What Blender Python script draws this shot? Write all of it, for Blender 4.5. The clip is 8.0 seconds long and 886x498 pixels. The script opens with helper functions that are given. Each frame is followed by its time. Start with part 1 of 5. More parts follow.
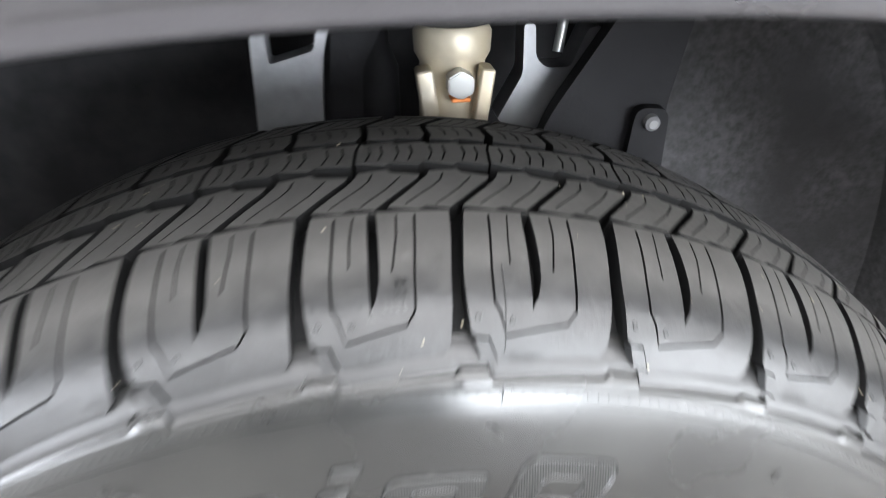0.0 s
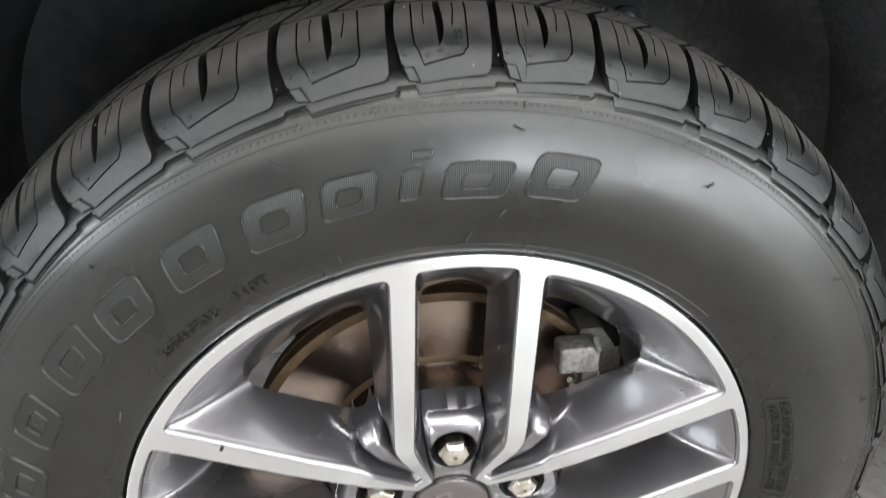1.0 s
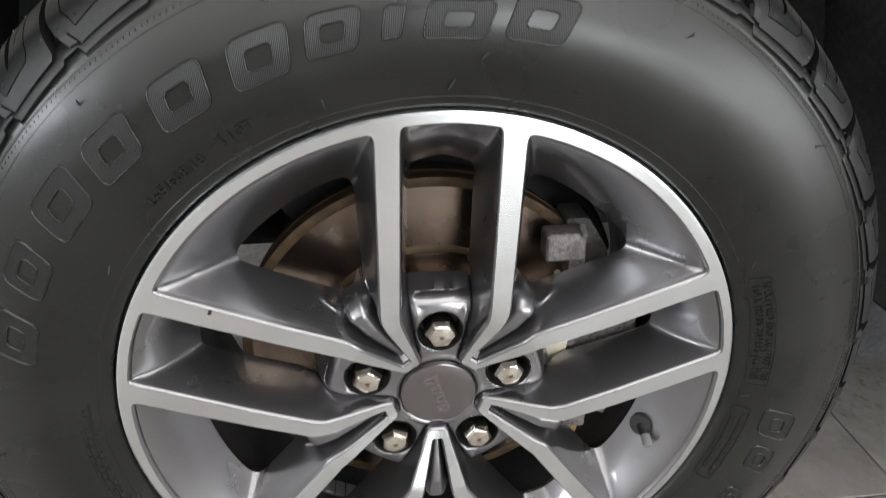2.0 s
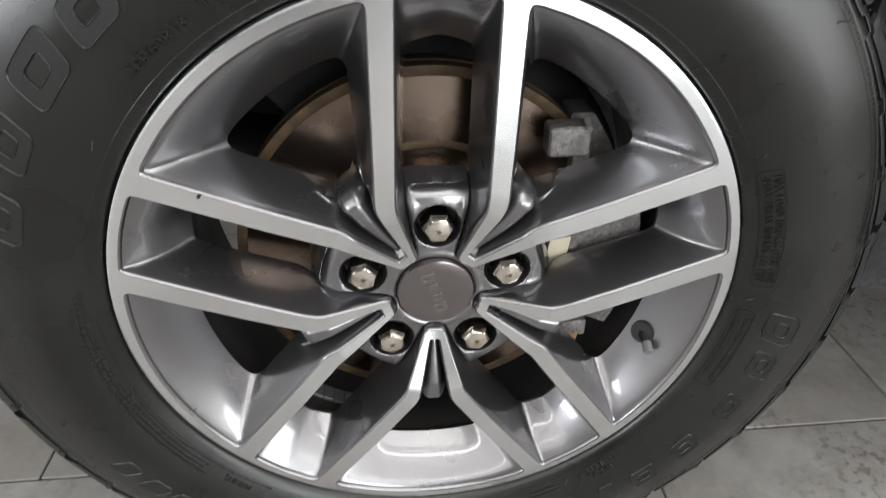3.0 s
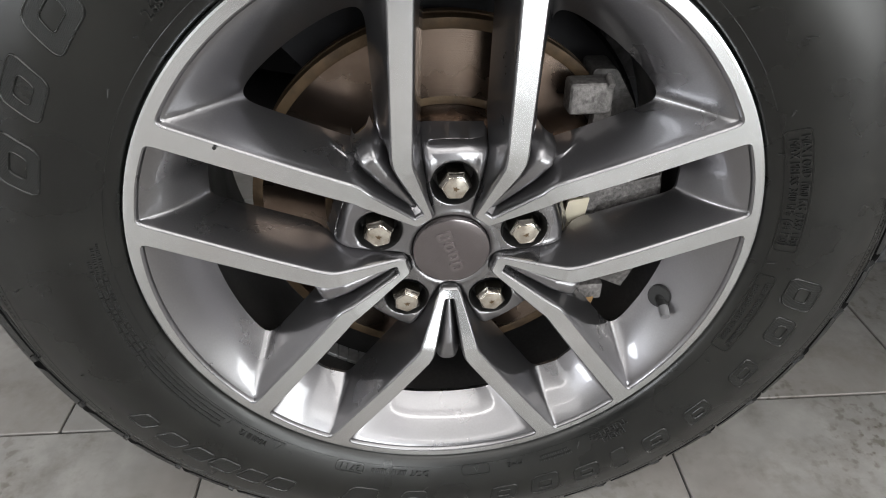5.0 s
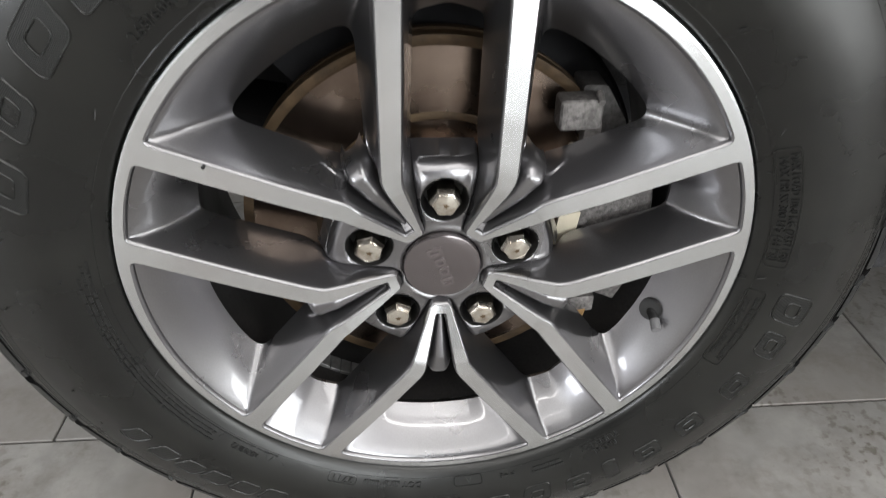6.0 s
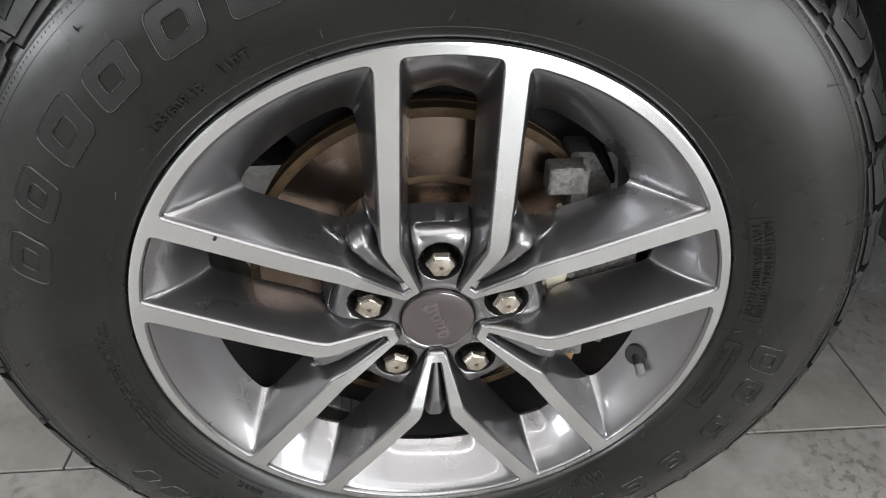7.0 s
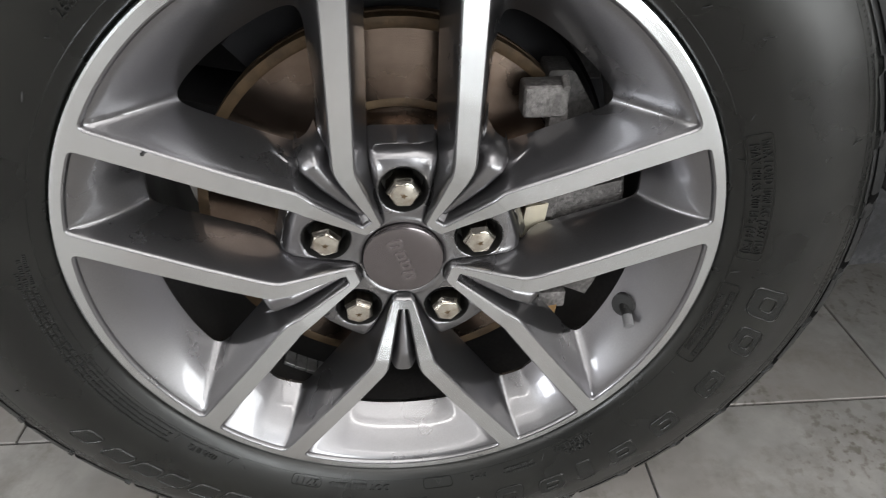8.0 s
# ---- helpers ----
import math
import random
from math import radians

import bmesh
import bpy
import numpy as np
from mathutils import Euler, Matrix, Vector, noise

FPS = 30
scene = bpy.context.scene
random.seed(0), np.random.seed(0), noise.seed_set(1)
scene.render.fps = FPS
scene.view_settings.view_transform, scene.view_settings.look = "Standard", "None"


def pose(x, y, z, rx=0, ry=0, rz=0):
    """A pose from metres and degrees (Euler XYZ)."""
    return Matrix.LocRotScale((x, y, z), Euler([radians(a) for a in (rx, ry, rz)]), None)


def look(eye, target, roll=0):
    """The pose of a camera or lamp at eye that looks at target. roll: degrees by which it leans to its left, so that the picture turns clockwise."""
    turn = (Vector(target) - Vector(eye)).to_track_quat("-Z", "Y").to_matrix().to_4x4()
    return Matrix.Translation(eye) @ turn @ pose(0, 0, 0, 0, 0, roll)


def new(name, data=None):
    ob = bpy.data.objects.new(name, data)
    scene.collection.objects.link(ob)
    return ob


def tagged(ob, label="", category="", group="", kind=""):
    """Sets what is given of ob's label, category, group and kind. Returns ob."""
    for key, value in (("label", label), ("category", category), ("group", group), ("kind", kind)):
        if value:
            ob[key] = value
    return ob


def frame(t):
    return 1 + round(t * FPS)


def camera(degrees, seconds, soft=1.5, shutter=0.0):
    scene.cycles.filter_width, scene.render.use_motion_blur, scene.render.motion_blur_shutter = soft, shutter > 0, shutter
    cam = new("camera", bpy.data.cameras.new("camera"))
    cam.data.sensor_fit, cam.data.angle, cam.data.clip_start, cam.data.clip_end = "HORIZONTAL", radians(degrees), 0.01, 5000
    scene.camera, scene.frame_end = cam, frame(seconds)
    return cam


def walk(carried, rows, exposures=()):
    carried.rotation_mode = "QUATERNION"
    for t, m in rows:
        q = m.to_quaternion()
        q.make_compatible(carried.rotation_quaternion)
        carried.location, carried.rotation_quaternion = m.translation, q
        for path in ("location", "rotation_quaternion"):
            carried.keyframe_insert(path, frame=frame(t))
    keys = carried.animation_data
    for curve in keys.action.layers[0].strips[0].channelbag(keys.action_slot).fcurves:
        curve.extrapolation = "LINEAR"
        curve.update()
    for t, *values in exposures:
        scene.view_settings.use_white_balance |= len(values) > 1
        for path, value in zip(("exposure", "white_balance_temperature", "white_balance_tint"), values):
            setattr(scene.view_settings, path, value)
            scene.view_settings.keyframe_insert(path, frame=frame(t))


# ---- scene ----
cam = camera(70.59, 8.0, soft=1.0, shutter=0.6)
ROWS = [
    (0.0, -0.0018, -0.1722, 0.8841, -6.812, -30.581, 0.430),
    (0.2, -0.0160, -0.2281, 0.8709, -6.723, -28.044, 0.664),
    (0.5, -0.0330, -0.2888, 0.8479, -7.095, -28.320, 0.643),
    (0.8, -0.0473, -0.3268, 0.8270, -7.505, -28.324, 0.458),
    (1.0, -0.0505, -0.3434, 0.8168, -7.450, -28.282, 0.495),
    (1.2, -0.0548, -0.3563, 0.8018, -7.729, -28.511, 0.425),
    (1.5, -0.0519, -0.3678, 0.7641, -7.724, -28.661, 0.366),
    (1.7, -0.0453, -0.3839, 0.7533, -7.362, -28.298, 0.395),
    (2.8, -0.0429, -0.3985, 0.7016, -6.564, -32.644, 0.063),
    (3.0, -0.0365, -0.4033, 0.6926, -6.010, -33.241, 0.298),
    (3.5, -0.0361, -0.4117, 0.6819, -5.297, -34.810, 0.338),
    (4.0, -0.0434, -0.4126, 0.6876, -4.930, -35.388, 0.254),
    (4.5, -0.0405, -0.4103, 0.6811, -4.694, -35.560, 0.243),
    (4.7, -0.0404, -0.4088, 0.6796, -4.493, -35.590, 0.288),
    (5.8, -0.0331, -0.3981, 0.6795, -4.652, -36.003, 0.069),
    (6.0, -0.0322, -0.3970, 0.6927, -4.640, -36.040, 0.161),
    (6.2, -0.0340, -0.3951, 0.7058, -4.716, -36.090, 0.118),
    (6.5, -0.0335, -0.3932, 0.7366, -4.719, -36.035, 0.035),
    (6.8, -0.0312, -0.3946, 0.7517, -4.769, -35.808, 0.023),
    (7.0, -0.0303, -0.3938, 0.7512, -4.803, -36.100, -0.011),
    (7.2, -0.0253, -0.3943, 0.7428, -4.700, -36.280, 0.106),
    (7.5, -0.0212, -0.3948, 0.7089, -4.904, -36.145, -0.008),
    (7.7, -0.0144, -0.3910, 0.6820, -4.741, -36.174, 0.159),
    (8.0, -0.0029, -0.3860, 0.6748, -4.979, -35.967, 0.045),
]
walk(cam, [(t, pose(x, y, z, 90 + pitch, roll, yaw)) for t, x, y, z, yaw, pitch, roll in ROWS],
     [(0.0, 2.66, 6330, 12), (0.5, 2.10, 6480, 10), (1.0, 1.40, 6520, 10), (1.5, 0.80, 6570, 10), (3.0, 0.58, 6620, 10), (4.5, 0.54, 6620, 10), (6.0, 0.58, 6620, 10), (6.5, 0.56, 6620, 10), (7.0, 0.64, 6620, 10), (8.0, 0.45, 6620, 10)])

# ---- world and lights ----
world = bpy.data.worlds.new("room_air")
scene.world = world
world.use_nodes = True
world.node_tree.nodes["Background"].inputs[0].default_value = (0.9, 0.95, 1.0, 1)
world.node_tree.nodes["Background"].inputs[1].default_value = 0.05


def area_lamp(name, eye, target, sx, sy, watts, tint=(1, 1, 1)):
    d = bpy.data.lights.new(name, "AREA")
    d.shape, d.size, d.size_y, d.energy, d.color = "RECTANGLE", sx, sy, watts, tint
    ob = new(name, d)
    ob.matrix_world = look(eye, target)
    return ob


LAMPS = [  # centre x, y, length x, width y, watts
    (-3.3, -6.3, 3.2, 2.7, 24),
    (0.0, -6.3, 3.2, 2.7, 28),
    (3.3, -6.3, 3.2, 2.7, 34),
    (-3.3, -3.5, 3.2, 2.7, 16),
    (0.0, -3.5, 3.2, 2.7, 15),
    (3.3, -3.5, 3.2, 2.7, 18),
    (-3.3, -0.7, 3.2, 2.7, 12),
    (0.75, -0.95, 2.4, 2.2, 34),
    (3.5, -0.7, 2.6, 2.7, 14),
    (-3.3, 2.1, 3.2, 2.7, 34),
]
TUBES = [(-2.3, 9), (-4.7, 12)]  # rows of bare strip lights between the panels: y, watts
WINDOW = (4.9, -5.2, 0.95, 5.6, 1.6, 78)  # low shopfront window in the east wall: x, centre y, centre z, width, height, watts
DOORWAY = (3.1, -8.9, 1.25, 3.4, 2.1, 108)  # shopfront window in the front wall: centre x, y, centre z, width, height, watts
WEST = (-4.9, -3.3, 1.85, 2.8, 0.8, 58)  # high window in the west wall: x, centre y, centre z, width, height, watts
CEIL = 3.0
for lx, ly, sx, sy, w in LAMPS:
    area_lamp("panel_lamp", (lx, ly, CEIL - 0.07), (lx, ly + 0.001, 0), sx, sy, w, (1.0, 0.992, 0.985))

for ty, w in TUBES:
    area_lamp("strip_lamp", (-0.4, ty, CEIL - 0.09), (-0.4, ty + 0.001, 0), 5.2, 0.07, w, (1.0, 0.992, 0.985))
wx, wy, wz, ww, wh, watts = WINDOW
area_lamp("window_daylight", (wx, wy, wz), (0, wy, wz), ww, wh, watts, (0.88, 0.95, 1.0))
vx, vy, vz, vw, vh, watts = WEST
area_lamp("west_daylight", (vx, vy, vz), (0, vy, vz), vw, vh, watts, (0.86, 0.92, 1.0))
dx, dy, dz, dw, dh, watts = DOORWAY
area_lamp("doorway_daylight", (dx, dy, dz), (dx, 0, dz), dw, dh, watts, (0.88, 0.95, 1.0))

# ---- materials ----
M = {}


def mat(name, base, rough, metal=0.0, var=0.15, scale=40.0, bump=0.0, bump_scale=300.0, coat=0.0, second=None, second_scale=6.0, spec=0.5, rvar=0.08):
    """Principled paint with grain at two scales, fine relief and uneven gloss."""
    m = bpy.data.materials.new(name)
    m.use_nodes = True
    nt = m.node_tree
    b = nt.nodes["Principled BSDF"]
    b.inputs["Metallic"].default_value = metal
    b.inputs["Coat Weight"].default_value = coat
    b.inputs["Coat Roughness"].default_value = 0.05
    b.inputs["Specular IOR Level"].default_value = spec
    tc = nt.nodes.new("ShaderNodeTexCoord")
    fine, broad = (nt.nodes.new("ShaderNodeTexNoise") for _ in range(2))
    for n, s in ((fine, scale), (broad, second_scale)):
        n.inputs["Scale"].default_value, n.inputs["Detail"].default_value = s, 6
        nt.links.new(tc.outputs["Object"], n.inputs["Vector"])
    r1 = nt.nodes.new("ShaderNodeValToRGB")
    r1.color_ramp.elements[0].position, r1.color_ramp.elements[1].position = 0.3, 0.7
    r1.color_ramp.elements[0].color = (*[c * (1 - var) for c in base], 1)
    r1.color_ramp.elements[1].color = (*[min(1, c * (1 + var)) for c in base], 1)
    nt.links.new(fine.outputs["Fac"], r1.inputs["Fac"])
    mix = nt.nodes.new("ShaderNodeMixRGB")
    other = second or tuple(c * (1 - 0.6 * var) for c in base)
    mix.inputs["Color2"].default_value = (*other, 1)
    r2 = nt.nodes.new("ShaderNodeValToRGB")
    r2.color_ramp.elements[0].position, r2.color_ramp.elements[1].position = 0.45, 0.7
    nt.links.new(broad.outputs["Fac"], r2.inputs["Fac"])
    nt.links.new(r2.outputs["Color"], mix.inputs["Fac"])
    nt.links.new(r1.outputs["Color"], mix.inputs["Color1"])
    nt.links.new(mix.outputs["Color"], b.inputs["Base Color"])
    mr = nt.nodes.new("ShaderNodeMapRange")
    mr.inputs["From Min"].default_value, mr.inputs["From Max"].default_value = 0.3, 0.7
    mr.inputs["To Min"].default_value, mr.inputs["To Max"].default_value = max(0.02, rough - rvar), min(1, rough + rvar)
    nt.links.new(broad.outputs["Fac"], mr.inputs["Value"])
    nt.links.new(mr.outputs["Result"], b.inputs["Roughness"])
    if bump:
        bn, bt = nt.nodes.new("ShaderNodeBump"), nt.nodes.new("ShaderNodeTexNoise")
        bt.inputs["Scale"].default_value, bt.inputs["Detail"].default_value = bump_scale, 4
        bn.inputs["Strength"].default_value, bn.inputs["Distance"].default_value = bump, 0.001
        nt.links.new(tc.outputs["Object"], bt.inputs["Vector"])
        nt.links.new(bt.outputs["Fac"], bn.inputs["Height"])
        nt.links.new(bn.outputs["Normal"], b.inputs["Normal"])
    M[name] = m
    return m


HUB_Z = 0.372
RUBBER = (0.0062, 0.0066, 0.0061)
mat("rubber_sidewall", RUBBER, 0.29, var=0.12, scale=60, bump=0.52, bump_scale=15, second=(0.0105, 0.0108, 0.0092), second_scale=9, spec=0.52, rvar=0.09)
# Near-black copy of the rubber: shade in grooves and sipes put into colour.
mat("rubber_groove_shade", (0.0035, 0.0035, 0.0036), 0.8, var=0.3, spec=0.2)
mat("grit", (0.30, 0.27, 0.20), 0.8, var=0.3)
mat("rubber_letter", (0.0095, 0.0100, 0.0095), 0.24, var=0.15, bump=0.08, bump_scale=600)
mat("rubber_print", (0.0120, 0.0124, 0.0120), 0.34, var=0.15, bump=0.08, bump_scale=600, spec=0.5)
mat("rubber_black", (0.012, 0.012, 0.012), 0.5, var=0.2)
mat("machined_alloy", (0.80, 0.825, 0.845), 0.20, metal=1.0, var=0.02, scale=25, second=(0.785, 0.785, 0.80), second_scale=9, rvar=0.04)
mat("grey_wheel_paint", (0.218, 0.215, 0.222), 0.29, metal=0.91, var=0.05, scale=700, coat=1.0, second=(0.203, 0.198, 0.210), second_scale=12, rvar=0.03)
M["grey_wheel_paint"].node_tree.nodes["Principled BSDF"].inputs["Coat IOR"].default_value = 1.6
M["grey_wheel_paint"].node_tree.nodes["Principled BSDF"].inputs["Specular Tint"].default_value = (0.3, 0.3, 0.3, 1)
mat("scratch", (0.55, 0.55, 0.57), 0.5, var=0.2)
mat("violet_scrape", (0.22, 0.19, 0.33), 0.45, var=0.3, scale=300)
mat("rubber_shoulder", (0.009, 0.0093, 0.0094), 0.42, var=0.12, scale=60, bump=0.05, bump_scale=500)
# Darker than the barrel's own grey: holds the shade inside the wheel.
mat("barrel_shade", (0.034, 0.033, 0.033), 0.45, metal=0.3, var=0.2, scale=300, second=(0.026, 0.024, 0.023), second_scale=14)
mat("cap_paint", (0.185, 0.165, 0.168), 0.20, metal=0.85, var=0.08, scale=700, coat=0.5)
mat("cap_emblem", (0.24, 0.215, 0.218), 0.18, metal=0.8, var=0.05, coat=0.3)
mat("chrome", (0.80, 0.76, 0.68), 0.12, metal=1.0, var=0.10, scale=150, second=(0.52, 0.45, 0.37), second_scale=90, bump=0.1, bump_scale=250, rvar=0.08)
mat("recess_black", (0.010, 0.010, 0.010), 0.5)
mat("disc_iron", (0.230, 0.180, 0.148), 0.26, metal=0.97, var=0.18, scale=30, second=(0.150, 0.105, 0.078), second_scale=16)
mat("rusty_iron", (0.085, 0.055, 0.030), 0.55, metal=0.4, var=0.4, scale=70, bump=0.4, second=(0.125, 0.084, 0.045), second_scale=25)
mat("cast_iron", (0.20, 0.19, 0.185), 0.62, metal=0.6, var=0.45, scale=260, bump=0.9, bump_scale=420, second=(0.12, 0.115, 0.11), second_scale=40)
mat("dark_cast", (0.085, 0.082, 0.080), 0.6, metal=0.4, var=0.45, scale=260, bump=0.9, bump_scale=420)
mat("pad_clip", (0.72, 0.66, 0.52), 0.38, metal=0.35, var=0.15)
mat("ochre_rubber", (0.36, 0.22, 0.09), 0.6, var=0.2)
mat("lead_weight", (0.28, 0.28, 0.28), 0.5, metal=0.6, var=0.2, scale=120)
mat("body_paint", (0.060, 0.060, 0.067), 0.30, metal=0.75, var=0.05, scale=1200, coat=0.8)
mat("liner_plastic", (0.066, 0.066, 0.069), 0.85, var=0.4, scale=120, bump=0.9, bump_scale=260, second=(0.048, 0.048, 0.050), second_scale=10)
mat("liner_flange", (0.012, 0.012, 0.0135), 0.7, var=0.2, bump=0.3, bump_scale=200, spec=0.2)
mat("push_clip", (0.16, 0.16, 0.165), 0.45, var=0.1)
mat("cast_aluminium", (0.42, 0.39, 0.32), 0.45, metal=0.35, var=0.12, scale=90, bump=0.25, bump_scale=160, second=(0.46, 0.40, 0.29), second_scale=18)
mat("bright_aluminium", (0.30, 0.305, 0.32), 0.50, metal=0.6, var=0.12, scale=70, bump=0.15, second=(0.22, 0.225, 0.235), second_scale=14)
mat("bolt_zinc", (0.46, 0.47, 0.46), 0.3, metal=0.7, var=0.12)
mat("orange_mark", (0.62, 0.20, 0.05), 0.6, var=0.2)
mat("underbody_black", (0.028, 0.028, 0.030), 0.85, var=0.3, scale=30, spec=0.15)
mat("panel_black", (0.030, 0.030, 0.032), 0.85, var=0.3, scale=30, spec=0.15)
mat("wall_plaster", (0.70, 0.70, 0.69), 0.8, var=0.04, scale=8, bump=0.1)
# Dark tone of an unseen wall, added to keep the tyre's reflections dark.
mat("dark_front_wall", (0.09, 0.09, 0.10), 0.6, var=0.2)
mat("ceiling_white", (0.70, 0.70, 0.70), 0.85, var=0.03, scale=5)
mat("grout", (0.10, 0.10, 0.10), 0.9, var=0.3, scale=80)
mat("lamp_frame", (0.75, 0.75, 0.75), 0.5)


def tile_material():
    m = mat("floor_tile", (0.292, 0.284, 0.272), 0.5, var=0.16, scale=26, bump=0.12, bump_scale=90, second=(0.208, 0.190, 0.176), second_scale=3.2, spec=0.35)
    nt = m.node_tree
    b = nt.nodes["Principled BSDF"]
    src = b.inputs["Base Color"].links[0].from_socket
    tc = nt.nodes["Texture Coordinate"]
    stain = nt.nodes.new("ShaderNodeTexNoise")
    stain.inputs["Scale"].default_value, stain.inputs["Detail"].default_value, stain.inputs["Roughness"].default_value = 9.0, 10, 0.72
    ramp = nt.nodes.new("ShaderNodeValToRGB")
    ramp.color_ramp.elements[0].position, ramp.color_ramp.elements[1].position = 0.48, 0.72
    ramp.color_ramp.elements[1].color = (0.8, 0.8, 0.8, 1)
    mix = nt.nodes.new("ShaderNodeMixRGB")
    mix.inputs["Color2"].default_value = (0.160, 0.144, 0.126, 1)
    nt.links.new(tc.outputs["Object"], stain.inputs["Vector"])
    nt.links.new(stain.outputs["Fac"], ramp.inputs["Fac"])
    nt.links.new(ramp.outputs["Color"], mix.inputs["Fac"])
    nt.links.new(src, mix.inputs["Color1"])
    # clusters of ground-in dark specks
    masks = []
    for scale, lo, hi in ((75.0, 0.52, 0.64), (4.5, 0.45, 0.62)):
        n, r = nt.nodes.new("ShaderNodeTexNoise"), nt.nodes.new("ShaderNodeMapRange")
        n.inputs["Scale"].default_value, n.inputs["Detail"].default_value = scale, 4
        r.inputs["From Min"].default_value, r.inputs["From Max"].default_value = lo, hi
        nt.links.new(tc.outputs["Object"], n.inputs["Vector"])
        nt.links.new(n.outputs["Fac"], r.inputs["Value"])
        masks.append(r.outputs["Result"])
    both, specks = nt.nodes.new("ShaderNodeMath"), nt.nodes.new("ShaderNodeMixRGB")
    both.operation = "MULTIPLY"
    nt.links.new(masks[0], both.inputs[0])
    nt.links.new(masks[1], both.inputs[1])
    nt.links.new(both.outputs[0], specks.inputs["Fac"])
    nt.links.new(mix.outputs["Color"], specks.inputs["Color1"])
    specks.inputs["Color2"].default_value = (0.130, 0.115, 0.098, 1)
    info, hsv = nt.nodes.new("ShaderNodeObjectInfo"), nt.nodes.new("ShaderNodeHueSaturation")
    mr = nt.nodes.new("ShaderNodeMapRange")
    mr.inputs["To Min"].default_value, mr.inputs["To Max"].default_value = 0.90, 1.06
    nt.links.new(info.outputs["Random"], mr.inputs["Value"])
    nt.links.new(mr.outputs["Result"], hsv.inputs["Value"])
    nt.links.new(specks.outputs["Color"], hsv.inputs["Color"])
    nt.links.new(hsv.outputs["Color"], b.inputs["Base Color"])


def tread_material():
    """Rubber whose running surface is dusty and scuffed, while the shoulder flank keeps its mould gloss."""
    m = mat("rubber_tread", (0.0115, 0.0120, 0.0122), 0.42, var=0.25, scale=120, bump=0.30, bump_scale=260, spec=0.45)
    nt = m.node_tree
    b = nt.nodes["Principled BSDF"]
    col, rgh = b.inputs["Base Color"].links[0].from_socket, b.inputs["Roughness"].links[0].from_socket
    tc = nt.nodes["Texture Coordinate"]
    sep = nt.nodes.new("ShaderNodeSeparateXYZ")
    nt.links.new(tc.outputs["Object"], sep.inputs[0])

    def math_node(op, a, c):
        n = nt.nodes.new("ShaderNodeMath")
        n.operation = op
        for i, v in enumerate((a, c)):
            if isinstance(v, float):
                n.inputs[i].default_value = v
            else:
                nt.links.new(v, n.inputs[i])
        return n.outputs[0]

    z = math_node("SUBTRACT", sep.outputs["Z"], HUB_Z)
    r = math_node("SQRT", math_node("ADD", math_node("MULTIPLY", sep.outputs["X"], sep.outputs["X"]), math_node("MULTIPLY", z, z)), 0.0)
    ns = nt.nodes.new("ShaderNodeTexNoise")
    ns.inputs["Scale"].default_value, ns.inputs["Detail"].default_value = 90, 5
    nt.links.new(tc.outputs["Object"], ns.inputs["Vector"])
    r = math_node("ADD", r, math_node("MULTIPLY", ns.outputs["Fac"], 0.006))
    wear = nt.nodes.new("ShaderNodeMapRange")
    wear.inputs["From Min"].default_value, wear.inputs["From Max"].default_value = 0.386, 0.395
    nt.links.new(r, wear.inputs["Value"])
    dust = nt.nodes.new("ShaderNodeMixRGB")
    dust.inputs["Color1"].default_value, dust.inputs["Color2"].default_value = (0.036, 0.035, 0.033, 1), (0.062, 0.060, 0.056, 1)
    nt.links.new(ns.outputs["Fac"], dust.inputs["Fac"])
    mix = nt.nodes.new("ShaderNodeMixRGB")
    nt.links.new(wear.outputs["Result"], mix.inputs["Fac"])
    nt.links.new(col, mix.inputs["Color1"])
    nt.links.new(dust.outputs["Color"], mix.inputs["Color2"])
    nt.links.new(mix.outputs["Color"], b.inputs["Base Color"])
    nt.links.new(math_node("ADD", rgh, math_node("MULTIPLY", wear.outputs["Result"], 0.22)), b.inputs["Roughness"])


def hatch_material():
    """Letter faces with the fine parallel ribs that mould makers cut into them."""
    m = mat("rubber_hatched", (0.0095, 0.0100, 0.0095), 0.40, var=0.1, spec=0.42)
    nt = m.node_tree
    b = nt.nodes["Principled BSDF"]
    wave, bn = nt.nodes.new("ShaderNodeTexWave"), nt.nodes.new("ShaderNodeBump")
    wave.inputs["Scale"].default_value = 300
    bn.inputs["Strength"].default_value, bn.inputs["Distance"].default_value = 0.35, 0.0005
    nt.links.new(nt.nodes["Texture Coordinate"].outputs["Object"], wave.inputs["Vector"])
    nt.links.new(wave.outputs["Fac"], bn.inputs["Height"])
    nt.links.new(bn.outputs["Normal"], b.inputs["Normal"])


def glow_material():
    for name, strength in (("lamp_glow", 0.15), ("tube_glow", 6.0), ("daylight", 1.5)):
        m = bpy.data.materials.new(name)
        m.use_nodes = True
        b = m.node_tree.nodes["Principled BSDF"]
        b.inputs["Emission Color"].default_value, b.inputs["Emission Strength"].default_value = (1, 0.985, 0.96, 1), strength
        M[name] = m


